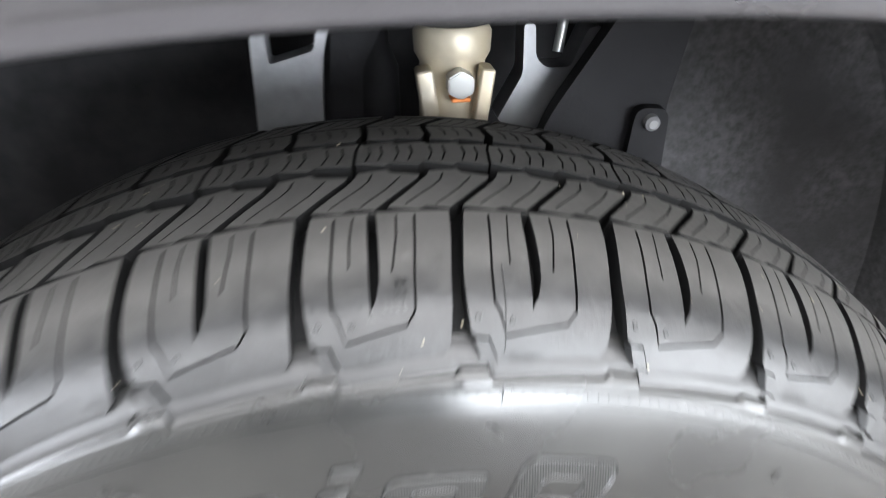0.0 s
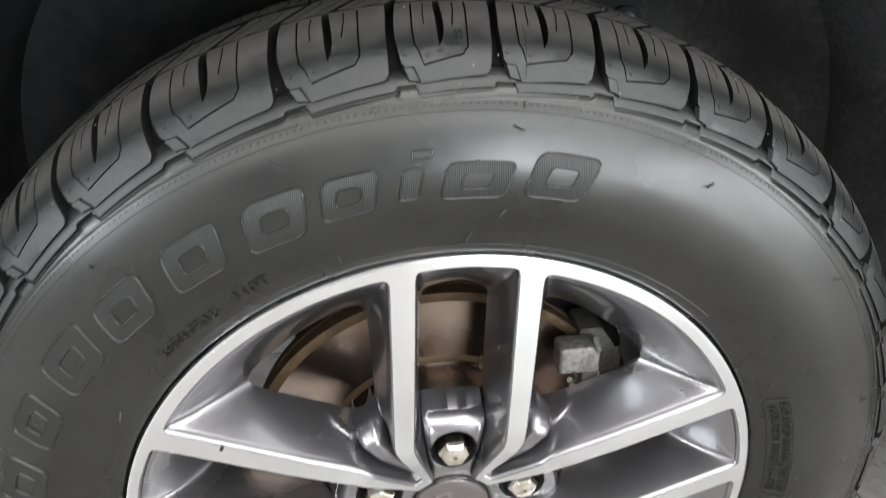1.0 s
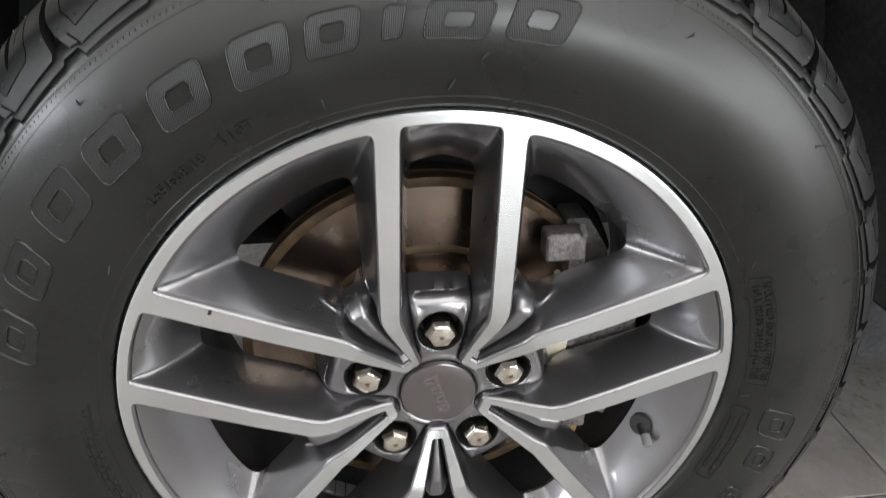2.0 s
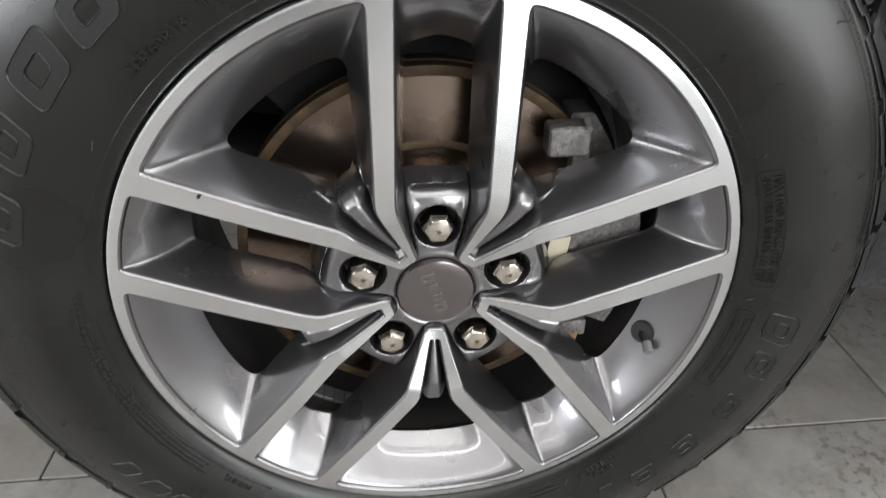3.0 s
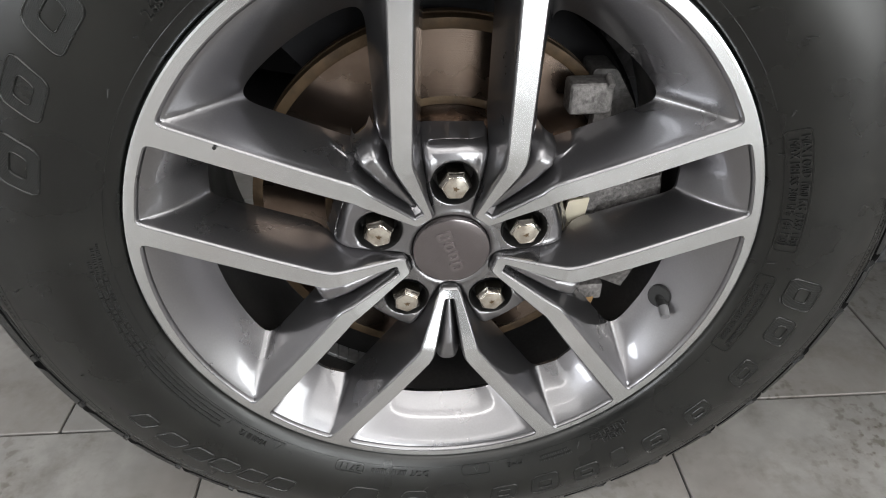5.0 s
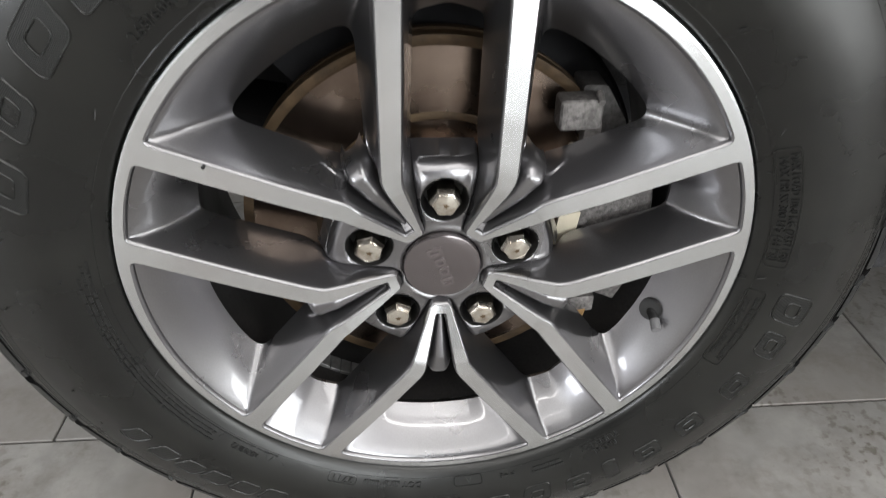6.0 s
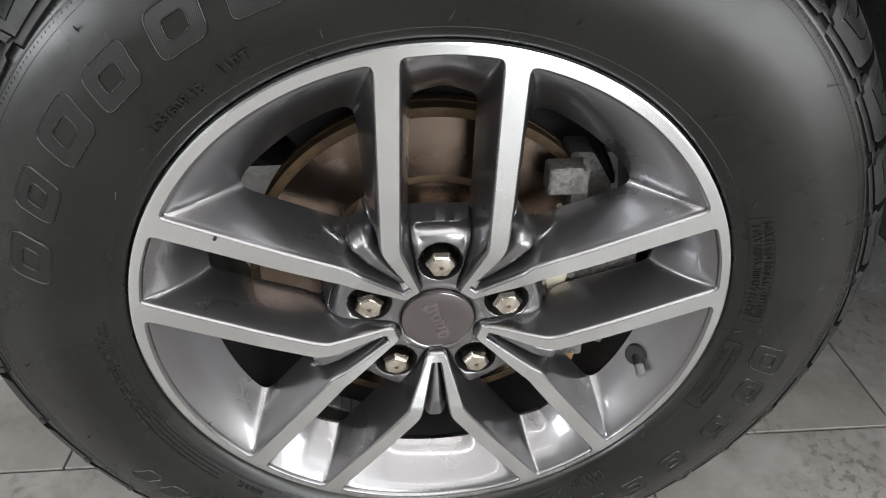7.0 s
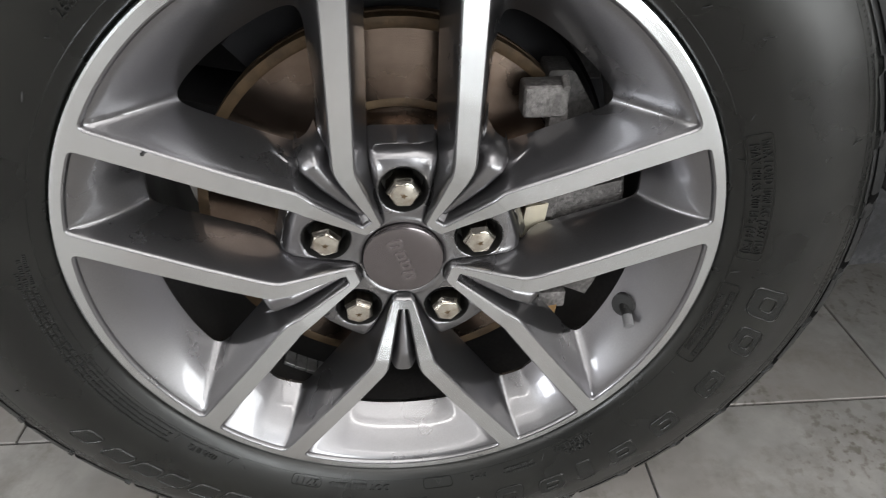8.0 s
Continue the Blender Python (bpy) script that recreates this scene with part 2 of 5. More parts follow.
def machined_material():
    """Lathe-turned face: reflections drawn out across the turning marks, over a slightly wavy surface."""
    nt = M["machined_alloy"].node_tree
    b = nt.nodes["Principled BSDF"]
    tg, bn, ns = nt.nodes.new("ShaderNodeTangent"), nt.nodes.new("ShaderNodeBump"), nt.nodes.new("ShaderNodeTexNoise")
    tg.direction_type, tg.axis = "RADIAL", "Y"
    ns.inputs["Scale"].default_value, ns.inputs["Detail"].default_value = 9, 1
    bn.inputs["Strength"].default_value, bn.inputs["Distance"].default_value = 0.4, 0.006
    nt.links.new(nt.nodes["Texture Coordinate"].outputs["Object"], ns.inputs["Vector"])
    nt.links.new(ns.outputs["Fac"], bn.inputs["Height"])
    nt.links.new(bn.outputs["Normal"], b.inputs["Normal"])
    nt.links.new(tg.outputs["Tangent"], b.inputs["Tangent"])
    b.inputs["Anisotropic"].default_value, b.inputs["Anisotropic Rotation"].default_value = 0.5, 0.25


def turned_disc_material():
    """Brake disc face with fine circular wear grooves, which draw reflections out into a radial fan."""
    nt = M["disc_iron"].node_tree
    b = nt.nodes["Principled BSDF"]
    tc = nt.nodes["Texture Coordinate"]
    tg, ns, bn = (nt.nodes.new(k) for k in ("ShaderNodeTangent", "ShaderNodeTexNoise", "ShaderNodeBump"))
    tg.direction_type, tg.axis = "RADIAL", "Y"
    mv = nt.nodes.new("ShaderNodeVectorMath")
    mv.operation = "SUBTRACT"
    mv.inputs[1].default_value = (0, 0, HUB_Z)
    ln, cb = nt.nodes.new("ShaderNodeVectorMath"), nt.nodes.new("ShaderNodeCombineXYZ")
    ln.operation = "LENGTH"
    flat = nt.nodes.new("ShaderNodeVectorMath")
    flat.operation = "MULTIPLY"
    flat.inputs[1].default_value = (1, 0, 1)
    nt.links.new(tc.outputs["Object"], mv.inputs[0])
    nt.links.new(mv.outputs[0], flat.inputs[0])
    nt.links.new(flat.outputs[0], ln.inputs[0])
    nt.links.new(ln.outputs["Value"], cb.inputs["X"])
    ns.inputs["Scale"].default_value, ns.inputs["Detail"].default_value = 900, 3
    nt.links.new(cb.outputs[0], ns.inputs["Vector"])
    bn.inputs["Strength"].default_value, bn.inputs["Distance"].default_value = 0.5, 0.0003
    nt.links.new(ns.outputs["Fac"], bn.inputs["Height"])
    nt.links.new(bn.outputs["Normal"], b.inputs["Normal"])
    nt.links.new(tg.outputs["Tangent"], b.inputs["Tangent"])
    b.inputs["Anisotropic"].default_value, b.inputs["Anisotropic Rotation"].default_value = 0.8, 0.25


machined_material(), turned_disc_material()
tile_material(), tread_material(), hatch_material(), glow_material()


# ---- building helpers ----
def mesh_of(bm, name, material, sharp=35):
    bmesh.ops.recalc_face_normals(bm, faces=bm.faces)
    me = bpy.data.meshes.new(name)
    bm.to_mesh(me)
    bm.free()
    me.materials.append(M[material])
    me.shade_smooth()
    me.set_sharp_from_angle(angle=radians(sharp))
    return me


def part(name, bm, material, parent=None, label="", sharp=35):
    """One mesh object from a bmesh in world coordinates, under a thing or a part."""
    ob = new(name, mesh_of(bm, name, material, sharp))
    if parent:
        ob.parent = parent
        ob.matrix_parent_inverse = parent.matrix_world.inverted()
    return tagged(ob, label)


def thing(name, base, label, category, group="", kind=""):
    ob = new(name)
    ob.empty_display_size = 0.05
    ob.matrix_world = Matrix.Translation(base)
    ob.location = base
    bpy.context.view_layer.update()
    return tagged(ob, label, category, group, kind)


def lathe(bm, prof, n=192, a0=0.0, a1=360.0, closed=False, cx=0.0, cz=None):
    """Turn (y, r) points round the wheel's axis."""
    cz = HUB_Z if cz is None else cz
    full = abs(a1 - a0) > 359.9
    rows = []
    for i in range(n if full else n + 1):
        a = radians(a0 + (a1 - a0) * i / n)
        rows.append([bm.verts.new((cx + r * math.cos(a), y, cz + r * math.sin(a))) for y, r in prof])
    k = len(rows)
    m = len(prof)
    for i in range(k if full else k - 1):
        p, q = rows[i], rows[(i + 1) % k]
        for j in range(m if closed else m - 1):
            bm.faces.new((p[j], p[(j + 1) % m], q[(j + 1) % m], q[j]))
    return rows


def box(bm, lo, hi, m=None, bevel=0.0, seg=2):
    c = [(a + b) / 2 for a, b in zip(lo, hi)]
    d = [b - a for a, b in zip(lo, hi)]
    t = Matrix.Translation(c) @ Matrix.Diagonal((*d, 1))
    r = bmesh.ops.create_cube(bm, size=1, matrix=(m @ t) if m else t)
    if bevel:
        e = list({e for v in r["verts"] for e in v.link_edges})
        bmesh.ops.bevel(bm, geom=e, offset=bevel, segments=seg, affect="EDGES", profile=0.6)


def rod(bm, a, b, r0, r1=None, n=16, caps=True):
    a, b = Vector(a), Vector(b)
    d = b - a
    m = Matrix.Translation((a + b) / 2) @ d.to_track_quat("Z", "Y").to_matrix().to_4x4()
    bmesh.ops.create_cone(bm, cap_ends=caps, segments=n, radius1=r0, radius2=r0 if r1 is None else r1, depth=d.length, matrix=m)


def resample(pts, step):
    """Closed polyline cut into steps no longer than given."""
    out = []
    for i, p in enumerate(pts):
        q = pts[(i + 1) % len(pts)]
        k = max(1, math.ceil(math.dist(p, q) / step))
        out += [(p[0] + (q[0] - p[0]) * j / k, p[1] + (q[1] - p[1]) * j / k) for j in range(k)]
    return out


def rounded(pts, radii, seg=6):
    """Closed polygon with its corners rounded."""
    out = []
    n = len(pts)
    for i in range(n):
        p, a, b = (Vector(pts[j % n]) for j in (i, i - 1, i + 1))
        r = radii[i] if isinstance(radii, (list, tuple)) else radii
        if r <= 0:
            out.append(tuple(p))
            continue
        da, db = (a - p), (b - p)
        t = min(r, da.length * 0.48, db.length * 0.48)
        s, e = p + da.normalized() * t, p + db.normalized() * t
        for j in range(seg + 1):
            w = j / seg
            out.append(tuple(s * (1 - w) ** 2 + p * (2 * w * (1 - w)) + e * w * w))
    return out


def in_loops(pts, loop):
    """Which of many points lie inside a closed loop."""
    p, q = np.asarray(pts, float), np.asarray(loop, float)
    c = np.zeros(len(p), bool)
    for (x1, y1), (x2, y2) in zip(np.roll(q, 1, 0), q):
        if y1 != y2:
            c ^= ((y1 > p[:, 1]) != (y2 > p[:, 1])) & (p[:, 0] < (x2 - x1) * (p[:, 1] - y1) / (y2 - y1) + x1)
    return c


def plate(bm, outline, holes, top, bottom=None, extra=()):
    """Fill an outline with holes, carried onto a surface by top(); bottom() gives the foot of its walls."""
    from mathutils.geometry import delaunay_2d_cdt
    vs, es = [], []
    for loop in (outline, *holes):
        k = len(vs)
        vs += [Vector(p) for p in loop]
        es += [(k + i, k + (i + 1) % len(loop)) for i in range(len(loop))]
    if len(extra):
        keep = in_loops(extra, outline)
        for h in holes:
            keep &= ~in_loops(extra, h)
        vs += [Vector(p) for p, ok in zip(extra, keep) if ok]
    v2, _, faces, *_ = delaunay_2d_cdt(vs, es, [], 0, 1e-7)
    mid = [tuple(sum((v2[i] for i in f), Vector((0, 0))) / len(f)) for f in faces]
    keep = in_loops(mid, outline)
    for h in holes:
        keep &= ~in_loops(mid, h)
    faces = [f for f, ok in zip(faces, keep) if ok]
    used = {i for f in faces for i in f}
    tv = {i: bm.verts.new(top(*v2[i])) for i in used}
    count = {}
    for f in faces:
        bm.faces.new([tv[i] for i in f])
        for i in range(len(f)):
            e = (f[i], f[(i + 1) % len(f)])
            key = tuple(sorted(e))
            count[key] = None if key in count else e
    if bottom:
        bv = {}
        for e in count.values():
            if e:
                for i in e:
                    if i not in bv:
                        bv[i] = bm.verts.new(bottom(*v2[i]))
                bm.faces.new((tv[e[1]], tv[e[0]], bv[e[0]], bv[e[1]]))
    return len(tv)


def bridge(bm, loops):
    """Quads between closed loops of equal count, given as lists of places."""
    rows = [[bm.verts.new(p) for p in loop] for loop in loops]
    n = len(rows[0])
    for a, b in zip(rows, rows[1:]):
        for i in range(n):
            bm.faces.new((a[i], a[(i + 1) % n], b[(i + 1) % n], b[i]))
    return rows


# ---- the room ----
def room():
    x0, x1, y0, y1 = -5.0, 5.0, -9.0, 4.5
    for name, lo, hi, material, label in (
        ("wall_front", (x0 - 0.2, y0 - 0.2, 0), (DOORWAY[0] - DOORWAY[3] / 2, y0, CEIL), "dark_front_wall", "unseen wall behind the viewer, made dark to keep reflections dark"),
        ("wall_front", (DOORWAY[0] - DOORWAY[3] / 2, y0 - 0.2, DOORWAY[2] + DOORWAY[4] / 2), (DOORWAY[0] + DOORWAY[3] / 2, y0, CEIL), "wall_plaster", "plain plastered lintel over the shopfront window"),
        ("wall_back", (x0 - 0.2, y1, 0), (x1 + 0.2, y1 + 0.2, CEIL), "wall_plaster", "plain white plastered workshop wall beyond the car"),
        ("wall_front", (DOORWAY[0] - DOORWAY[3] / 2, y0 - 0.2, 0), (DOORWAY[0] + DOORWAY[3] / 2, y0, DOORWAY[2] - DOORWAY[4] / 2), "wall_plaster", "plain plastered sill wall under the shopfront window"),
        ("wall_front", (DOORWAY[0] + DOORWAY[3] / 2, y0 - 0.2, 0), (x1 + 0.2, y0, CEIL), "wall_plaster", "plain white plastered wall beside the shopfront window"),
        ("wall_east", (x1, WINDOW[1] - WINDOW[3] / 2, 0), (x1 + 0.2, WINDOW[1] + WINDOW[3] / 2, WINDOW[2] - WINDOW[4] / 2), "wall_plaster", "plain plastered sill wall under the shopfront window"),
        ("wall_west", (x0 - 0.2, y0, 0), (x0, WEST[1] - WEST[3] / 2, CEIL), "wall_plaster", "plain white plastered side wall"),
        ("wall_west", (x0 - 0.2, WEST[1] + WEST[3] / 2, 0), (x0, y1, CEIL), "wall_plaster", "plain white plastered side wall"),
        ("wall_west", (x0 - 0.2, WEST[1] - WEST[3] / 2, 0), (x0, WEST[1] + WEST[3] / 2, WEST[2] - WEST[4] / 2), "wall_plaster", "plain plastered wall under the high window"),
        ("wall_west", (x0 - 0.2, WEST[1] - WEST[3] / 2, WEST[2] + WEST[4] / 2), (x0, WEST[1] + WEST[3] / 2, CEIL), "wall_plaster", "plain white plastered lintel"),
        ("wall_east", (x1, y0, 0), (x1 + 0.2, WINDOW[1] - WINDOW[3] / 2, CEIL), "wall_plaster", "plain white plastered side wall"),
        ("wall_east", (x1, WINDOW[1] + WINDOW[3] / 2, 0), (x1 + 0.2, y1, CEIL), "wall_plaster", "plain white plastered side wall"),
        ("wall_east", (x1, WINDOW[1] - WINDOW[3] / 2, WINDOW[2] + WINDOW[4] / 2), (x1 + 0.2, WINDOW[1] + WINDOW[3] / 2, CEIL), "wall_plaster", "plain white plastered lintel"),
        ("ceiling", (x0 - 0.2, y0 - 0.2, CEIL), (x1 + 0.2, y1 + 0.2, CEIL + 0.15), "ceiling_white", "plain white ceiling with strip lights"),
    ):
        bm = bmesh.new()
        box(bm, lo, hi)
        tagged(part(name, bm, material, None, label), "", "ceiling" if name == "ceiling" else "wall", "", "structure")
    bm = bmesh.new()
    box(bm, (x1 + 0.25, WINDOW[1] - 4, -0.1), (x1 + 0.27, WINDOW[1] + 4, CEIL))
    box(bm, (x0 - 0.27, WEST[1] - 3, -0.1), (x0 - 0.25, WEST[1] + 3, CEIL))
    box(bm, (DOORWAY[0] - DOORWAY[3] / 2 - 0.4, y0 - 0.27, -0.1), (DOORWAY[0] + DOORWAY[3] / 2 + 0.4, y0 - 0.25, CEIL))
    tagged(part("backdrop", bm, "daylight", None, "bright daylight outside the shop window"), "", "backdrop", "", "structure")
    for lx, ly, sx, sy, w in LAMPS:
        t = thing("ceiling_light", (lx, ly, CEIL), "white ceiling light panel, switched on, fixed to the ceiling", "ceiling light", "ceiling lights")
        bm = bmesh.new()
        for s in (-1, 1):
            box(bm, (lx - sx / 2 - 0.02, ly + s * (sy / 2 + 0.01) - 0.01, CEIL - 0.06), (lx + sx / 2 + 0.02, ly + s * (sy / 2 + 0.01) + 0.01, CEIL))
            box(bm, (lx + s * (sx / 2 + 0.01) - 0.01, ly - sy / 2, CEIL - 0.06), (lx + s * (sx / 2 + 0.01) + 0.01, ly + sy / 2, CEIL))
        part("frame", bm, "lamp_frame", t)
        bm = bmesh.new()
        box(bm, (lx - sx / 2, ly - sy / 2, CEIL - 0.05), (lx + sx / 2, ly + sy / 2, CEIL - 0.04))
        part("diffuser", bm, "lamp_glow", t, "glowing white diffuser")
    for ty, w in TUBES:
        for i in range(4):
            tx = -2.35 + 1.3 * i
            t = thing("strip_light", (tx, ty, CEIL), "slim white strip light, switched on, under the ceiling", "strip light", "strip lights")
            bm = bmesh.new()
            box(bm, (tx - 0.62, ty - 0.025, CEIL - 0.05), (tx + 0.62, ty + 0.025, CEIL), None, 0.004, 1)
            part("housing", bm, "lamp_frame", t)
            bm = bmesh.new()
            rod(bm, (tx - 0.6, ty, CEIL - 0.065), (tx + 0.6, ty, CEIL - 0.065), 0.013, 0.013, 14)
            part("tube", bm, "tube_glow", t, "glowing white tube")


room()

# ---- the wheel: tyre ----
TURN_W = -2.26  # how far the wheel has rolled, degrees
PROFILE = [(0.107, 0.405), (0.080, 0.4035), (0.056, 0.400), (0.040, 0.3965), (0.028, 0.392), (0.018, 0.387), (0.0106, 0.3822), (0.005, 0.376), (0.001, 0.369),
           (-0.0024, 0.3615), (-0.005, 0.3555), (-0.0075, 0.350), (-0.0105, 0.342), (-0.0140, 0.330), (-0.0168, 0.318), (-0.0180, 0.305),
           (-0.0170, 0.292), (-0.0134, 0.280), (-0.0080, 0.268), (-0.0032, 0.2600), (0.0012, 0.2552), (0.0065, 0.2538)]


def spline(pts, k=8):
    p = np.array([2 * np.array(pts[0]) - pts[1], *pts, 2 * np.array(pts[-1]) - pts[-2]])
    out = []
    for i in range(1, len(p) - 2):
        for t in np.linspace(0, 1, k, endpoint=False):
            a, b, c, d = p[i - 1:i + 3]
            out.append(0.5 * (2 * b + (c - a) * t + (2 * a - 5 * b + 4 * c - d) * t * t + (3 * b - a - 3 * c + d) * t ** 3))
    return np.array([*out, p[-2]])


NEAR = spline(PROFILE)
FAR = NEAR[1:].copy()
FAR[:, 0] = 0.214 - FAR[:, 0]
PROF = np.vstack([FAR[::-1], NEAR])
ARC = np.r_[0, np.cumsum(np.hypot(*np.diff(PROF, axis=0).T))]
ARC -= ARC[len(FAR)]
TAN = np.gradient(PROF, ARC, axis=0)
TAN /= np.linalg.norm(TAN, axis=1)[:, None]


def skin(s, cw, off=0.0):
    """The tyre's skin: s metres out from the crown, cw degrees clockwise from the top, off metres proud of it."""
    y, r = np.interp(s, ARC, PROF[:, 0]), np.interp(s, ARC, PROF[:, 1])
    ty, tr = np.interp(s, ARC, TAN[:, 0]), np.interp(s, ARC, TAN[:, 1])
    y, r = y + off * tr, r - off * ty
    a = radians(cw)
    z = HUB_Z + r * math.cos(a)
    if z < 0.001:
        y, z = y + (0.004 * (0.001 - z) / 0.02) * (-1 if y < 0.107 else 1), 0.001
    return Vector((r * math.sin(a), y, z))


def s_at(r):
    """Where the near sidewall has this radius."""
    k = len(FAR) + 20
    return float(np.interp(-r, -PROF[k:, 1], ARC[k:]))


wheel = thing("wheel", (0, 0.107, 0), "alloy car wheel with a black all-terrain tyre standing on tiles", "wheel")


def carcass():
    bm = bmesh.new()
    rows = []
    ss = list(np.linspace(ARC[0], -0.122, 24)) + list(np.linspace(-0.110, 0.102, 30)) + [0.107, 0.112, 0.117, 0.121] + list(np.linspace(0.124, ARC[-1], 44))
    n = 320
    for i in range(n):
        rows.append([bm.verts.new(skin(s, 360 * i / n, -0.0085 * float(np.interp(abs(s), [0.1075, 0.117, 0.1245, 0.132], [1, 0.36, 0.30, 0])))) for s in ss])
    for i in range(n):
        p, q = rows[i], rows[(i + 1) % n]
        for j in range(len(ss) - 1):
            bm.faces.new((p[j], p[j + 1], q[j + 1], q[j]))
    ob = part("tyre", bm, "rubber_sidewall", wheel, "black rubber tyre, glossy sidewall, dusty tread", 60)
    # Groove floor takes the near-black rubber that stands for shade.
    ob.data.materials.append(M["rubber_groove_shade"])
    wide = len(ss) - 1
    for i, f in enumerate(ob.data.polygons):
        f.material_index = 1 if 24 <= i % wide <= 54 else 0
    return ob


tyre = carcass()

SLOTS = [-46.0, -36.5, -26.4, -14.8, -5.0, 3.7, 12.9, 22.5, 31.9, 42.9]
k_rest = 28
span_rest = 360 - (SLOTS[-1] - SLOTS[0])
steps = [1 + 0.09 * math.sin(i * 2.1) + 0.05 * math.sin(i * 0.9) for i in range(k_rest)]
for w in steps[:-1]:
    SLOTS.append(SLOTS[-1] + span_rest * w / sum(steps))


def lean(s):
    """How far the cross grooves run round the tyre as they cross it, degrees."""
    return float(np.interp(s, [-0.12, -0.0555, -0.033, -0.013, 0.001, 0.0165, 0.033, 0.0555, 0.0575, 0.09, 0.125], [6.5, 6.0, 4.0, 4.4, 3.6, 3.4, 3.3, 0.6, 0.5, 0.05, 0.0]))


def thin(path, w):
    """A closed outline of width w round an open line."""
    left, right = [], []
    for i, p in enumerate(path):
        a, b = Vector(path[max(0, i - 1)]), Vector(path[min(len(path) - 1, i + 1)])
        d = (b - a).normalized()
        nrm = Vector((-d.y, d.x)) * w / 2
        left.append(tuple(Vector(p) + nrm))
        right.append(tuple(Vector(p) - nrm))
    return left + right[::-1]


def block(a0, pitch, outline, cuts, depth=0.0085, proud=0.0, grid=0.007):
    """A tread block between two slots; outline and cuts in shares of the pitch and metres along the skin."""
    length = radians(pitch) * 0.39
    put = lambda x, s, o: skin(s, a0 + x / length * pitch + lean(s), o)
    conv = lambda pts: [(a * length, s) for a, s in pts]
    line = resample(conv(outline), grid)
    holes = [resample(h, grid) for h in cuts(length)]
    xs, ss = [p[0] for p in line], [p[1] for p in line]
    extra = [(x, s) for x in np.arange(min(xs) + 0.003, max(xs), grid) for s in np.arange(min(ss) + 0.003, max(ss), grid)]
    bm = bmesh.new()
    n = plate(bm, line, holes, lambda x, s: put(x, s, proud), lambda x, s: put(x, s, proud - depth), extra)
    me = part("tread_block", bm, "rubber_tread", tyre, sharp=40).data
    # Block walls and sipes get the same painted-in shade.
    me.materials.append(M["rubber_groove_shade"])
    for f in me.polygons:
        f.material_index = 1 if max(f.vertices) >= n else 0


SHOULDER = rounded([(0.046, 0.0575), (0.038, 0.0735), (0.042, 0.0983), (0.068, 0.1115), (0.10, 0.1135), (0.185, 0.1140), (0.245, 0.1232), (0.90, 0.1198),
                    (0.945, 0.1164), (0.962, 0.0954), (0.963, 0.0735), (0.950, 0.0575)], [0.004, 0.01, 0.01, 0.004, 0, 0.004, 0, 0.01, 0.01, 0.01, 0.01, 0.004], 3)


def shoulder_cuts(length):
    m = lambda pts: [(a * length, s) for a, s in pts]
    slot = m([(0.412, 0.0583), (0.470, 0.0583), (0.492, 0.0706), (0.512, 0.0837), (0.515, 0.0910), (0.490, 0.0985), (0.448, 0.1035), (0.446, 0.0888), (0.432, 0.0777), (0.418, 0.0677)])
    u = m([(0.20, 0.0603), (0.205, 0.0706), (0.215, 0.1008), (0.25, 0.1052), (0.285, 0.1135), (0.67, 0.1086), (0.725, 0.1037), (0.735, 0.0905), (0.73, 0.0735), (0.72, 0.0603)])
    s1 = m([(0.60, 0.0603), (0.61, 0.0706), (0.595, 0.0875)])
    s2 = m([(0.32, 0.0603), (0.315, 0.0735), (0.325, 0.0850)])
    return [slot, thin(u, 0.0010), thin(s1, 0.0008), thin(s2, 0.0007)]


def cross_cut(*lines):
    return lambda length: [thin([(a * length, s) for a, s in ln], 0.0009) for ln in lines]


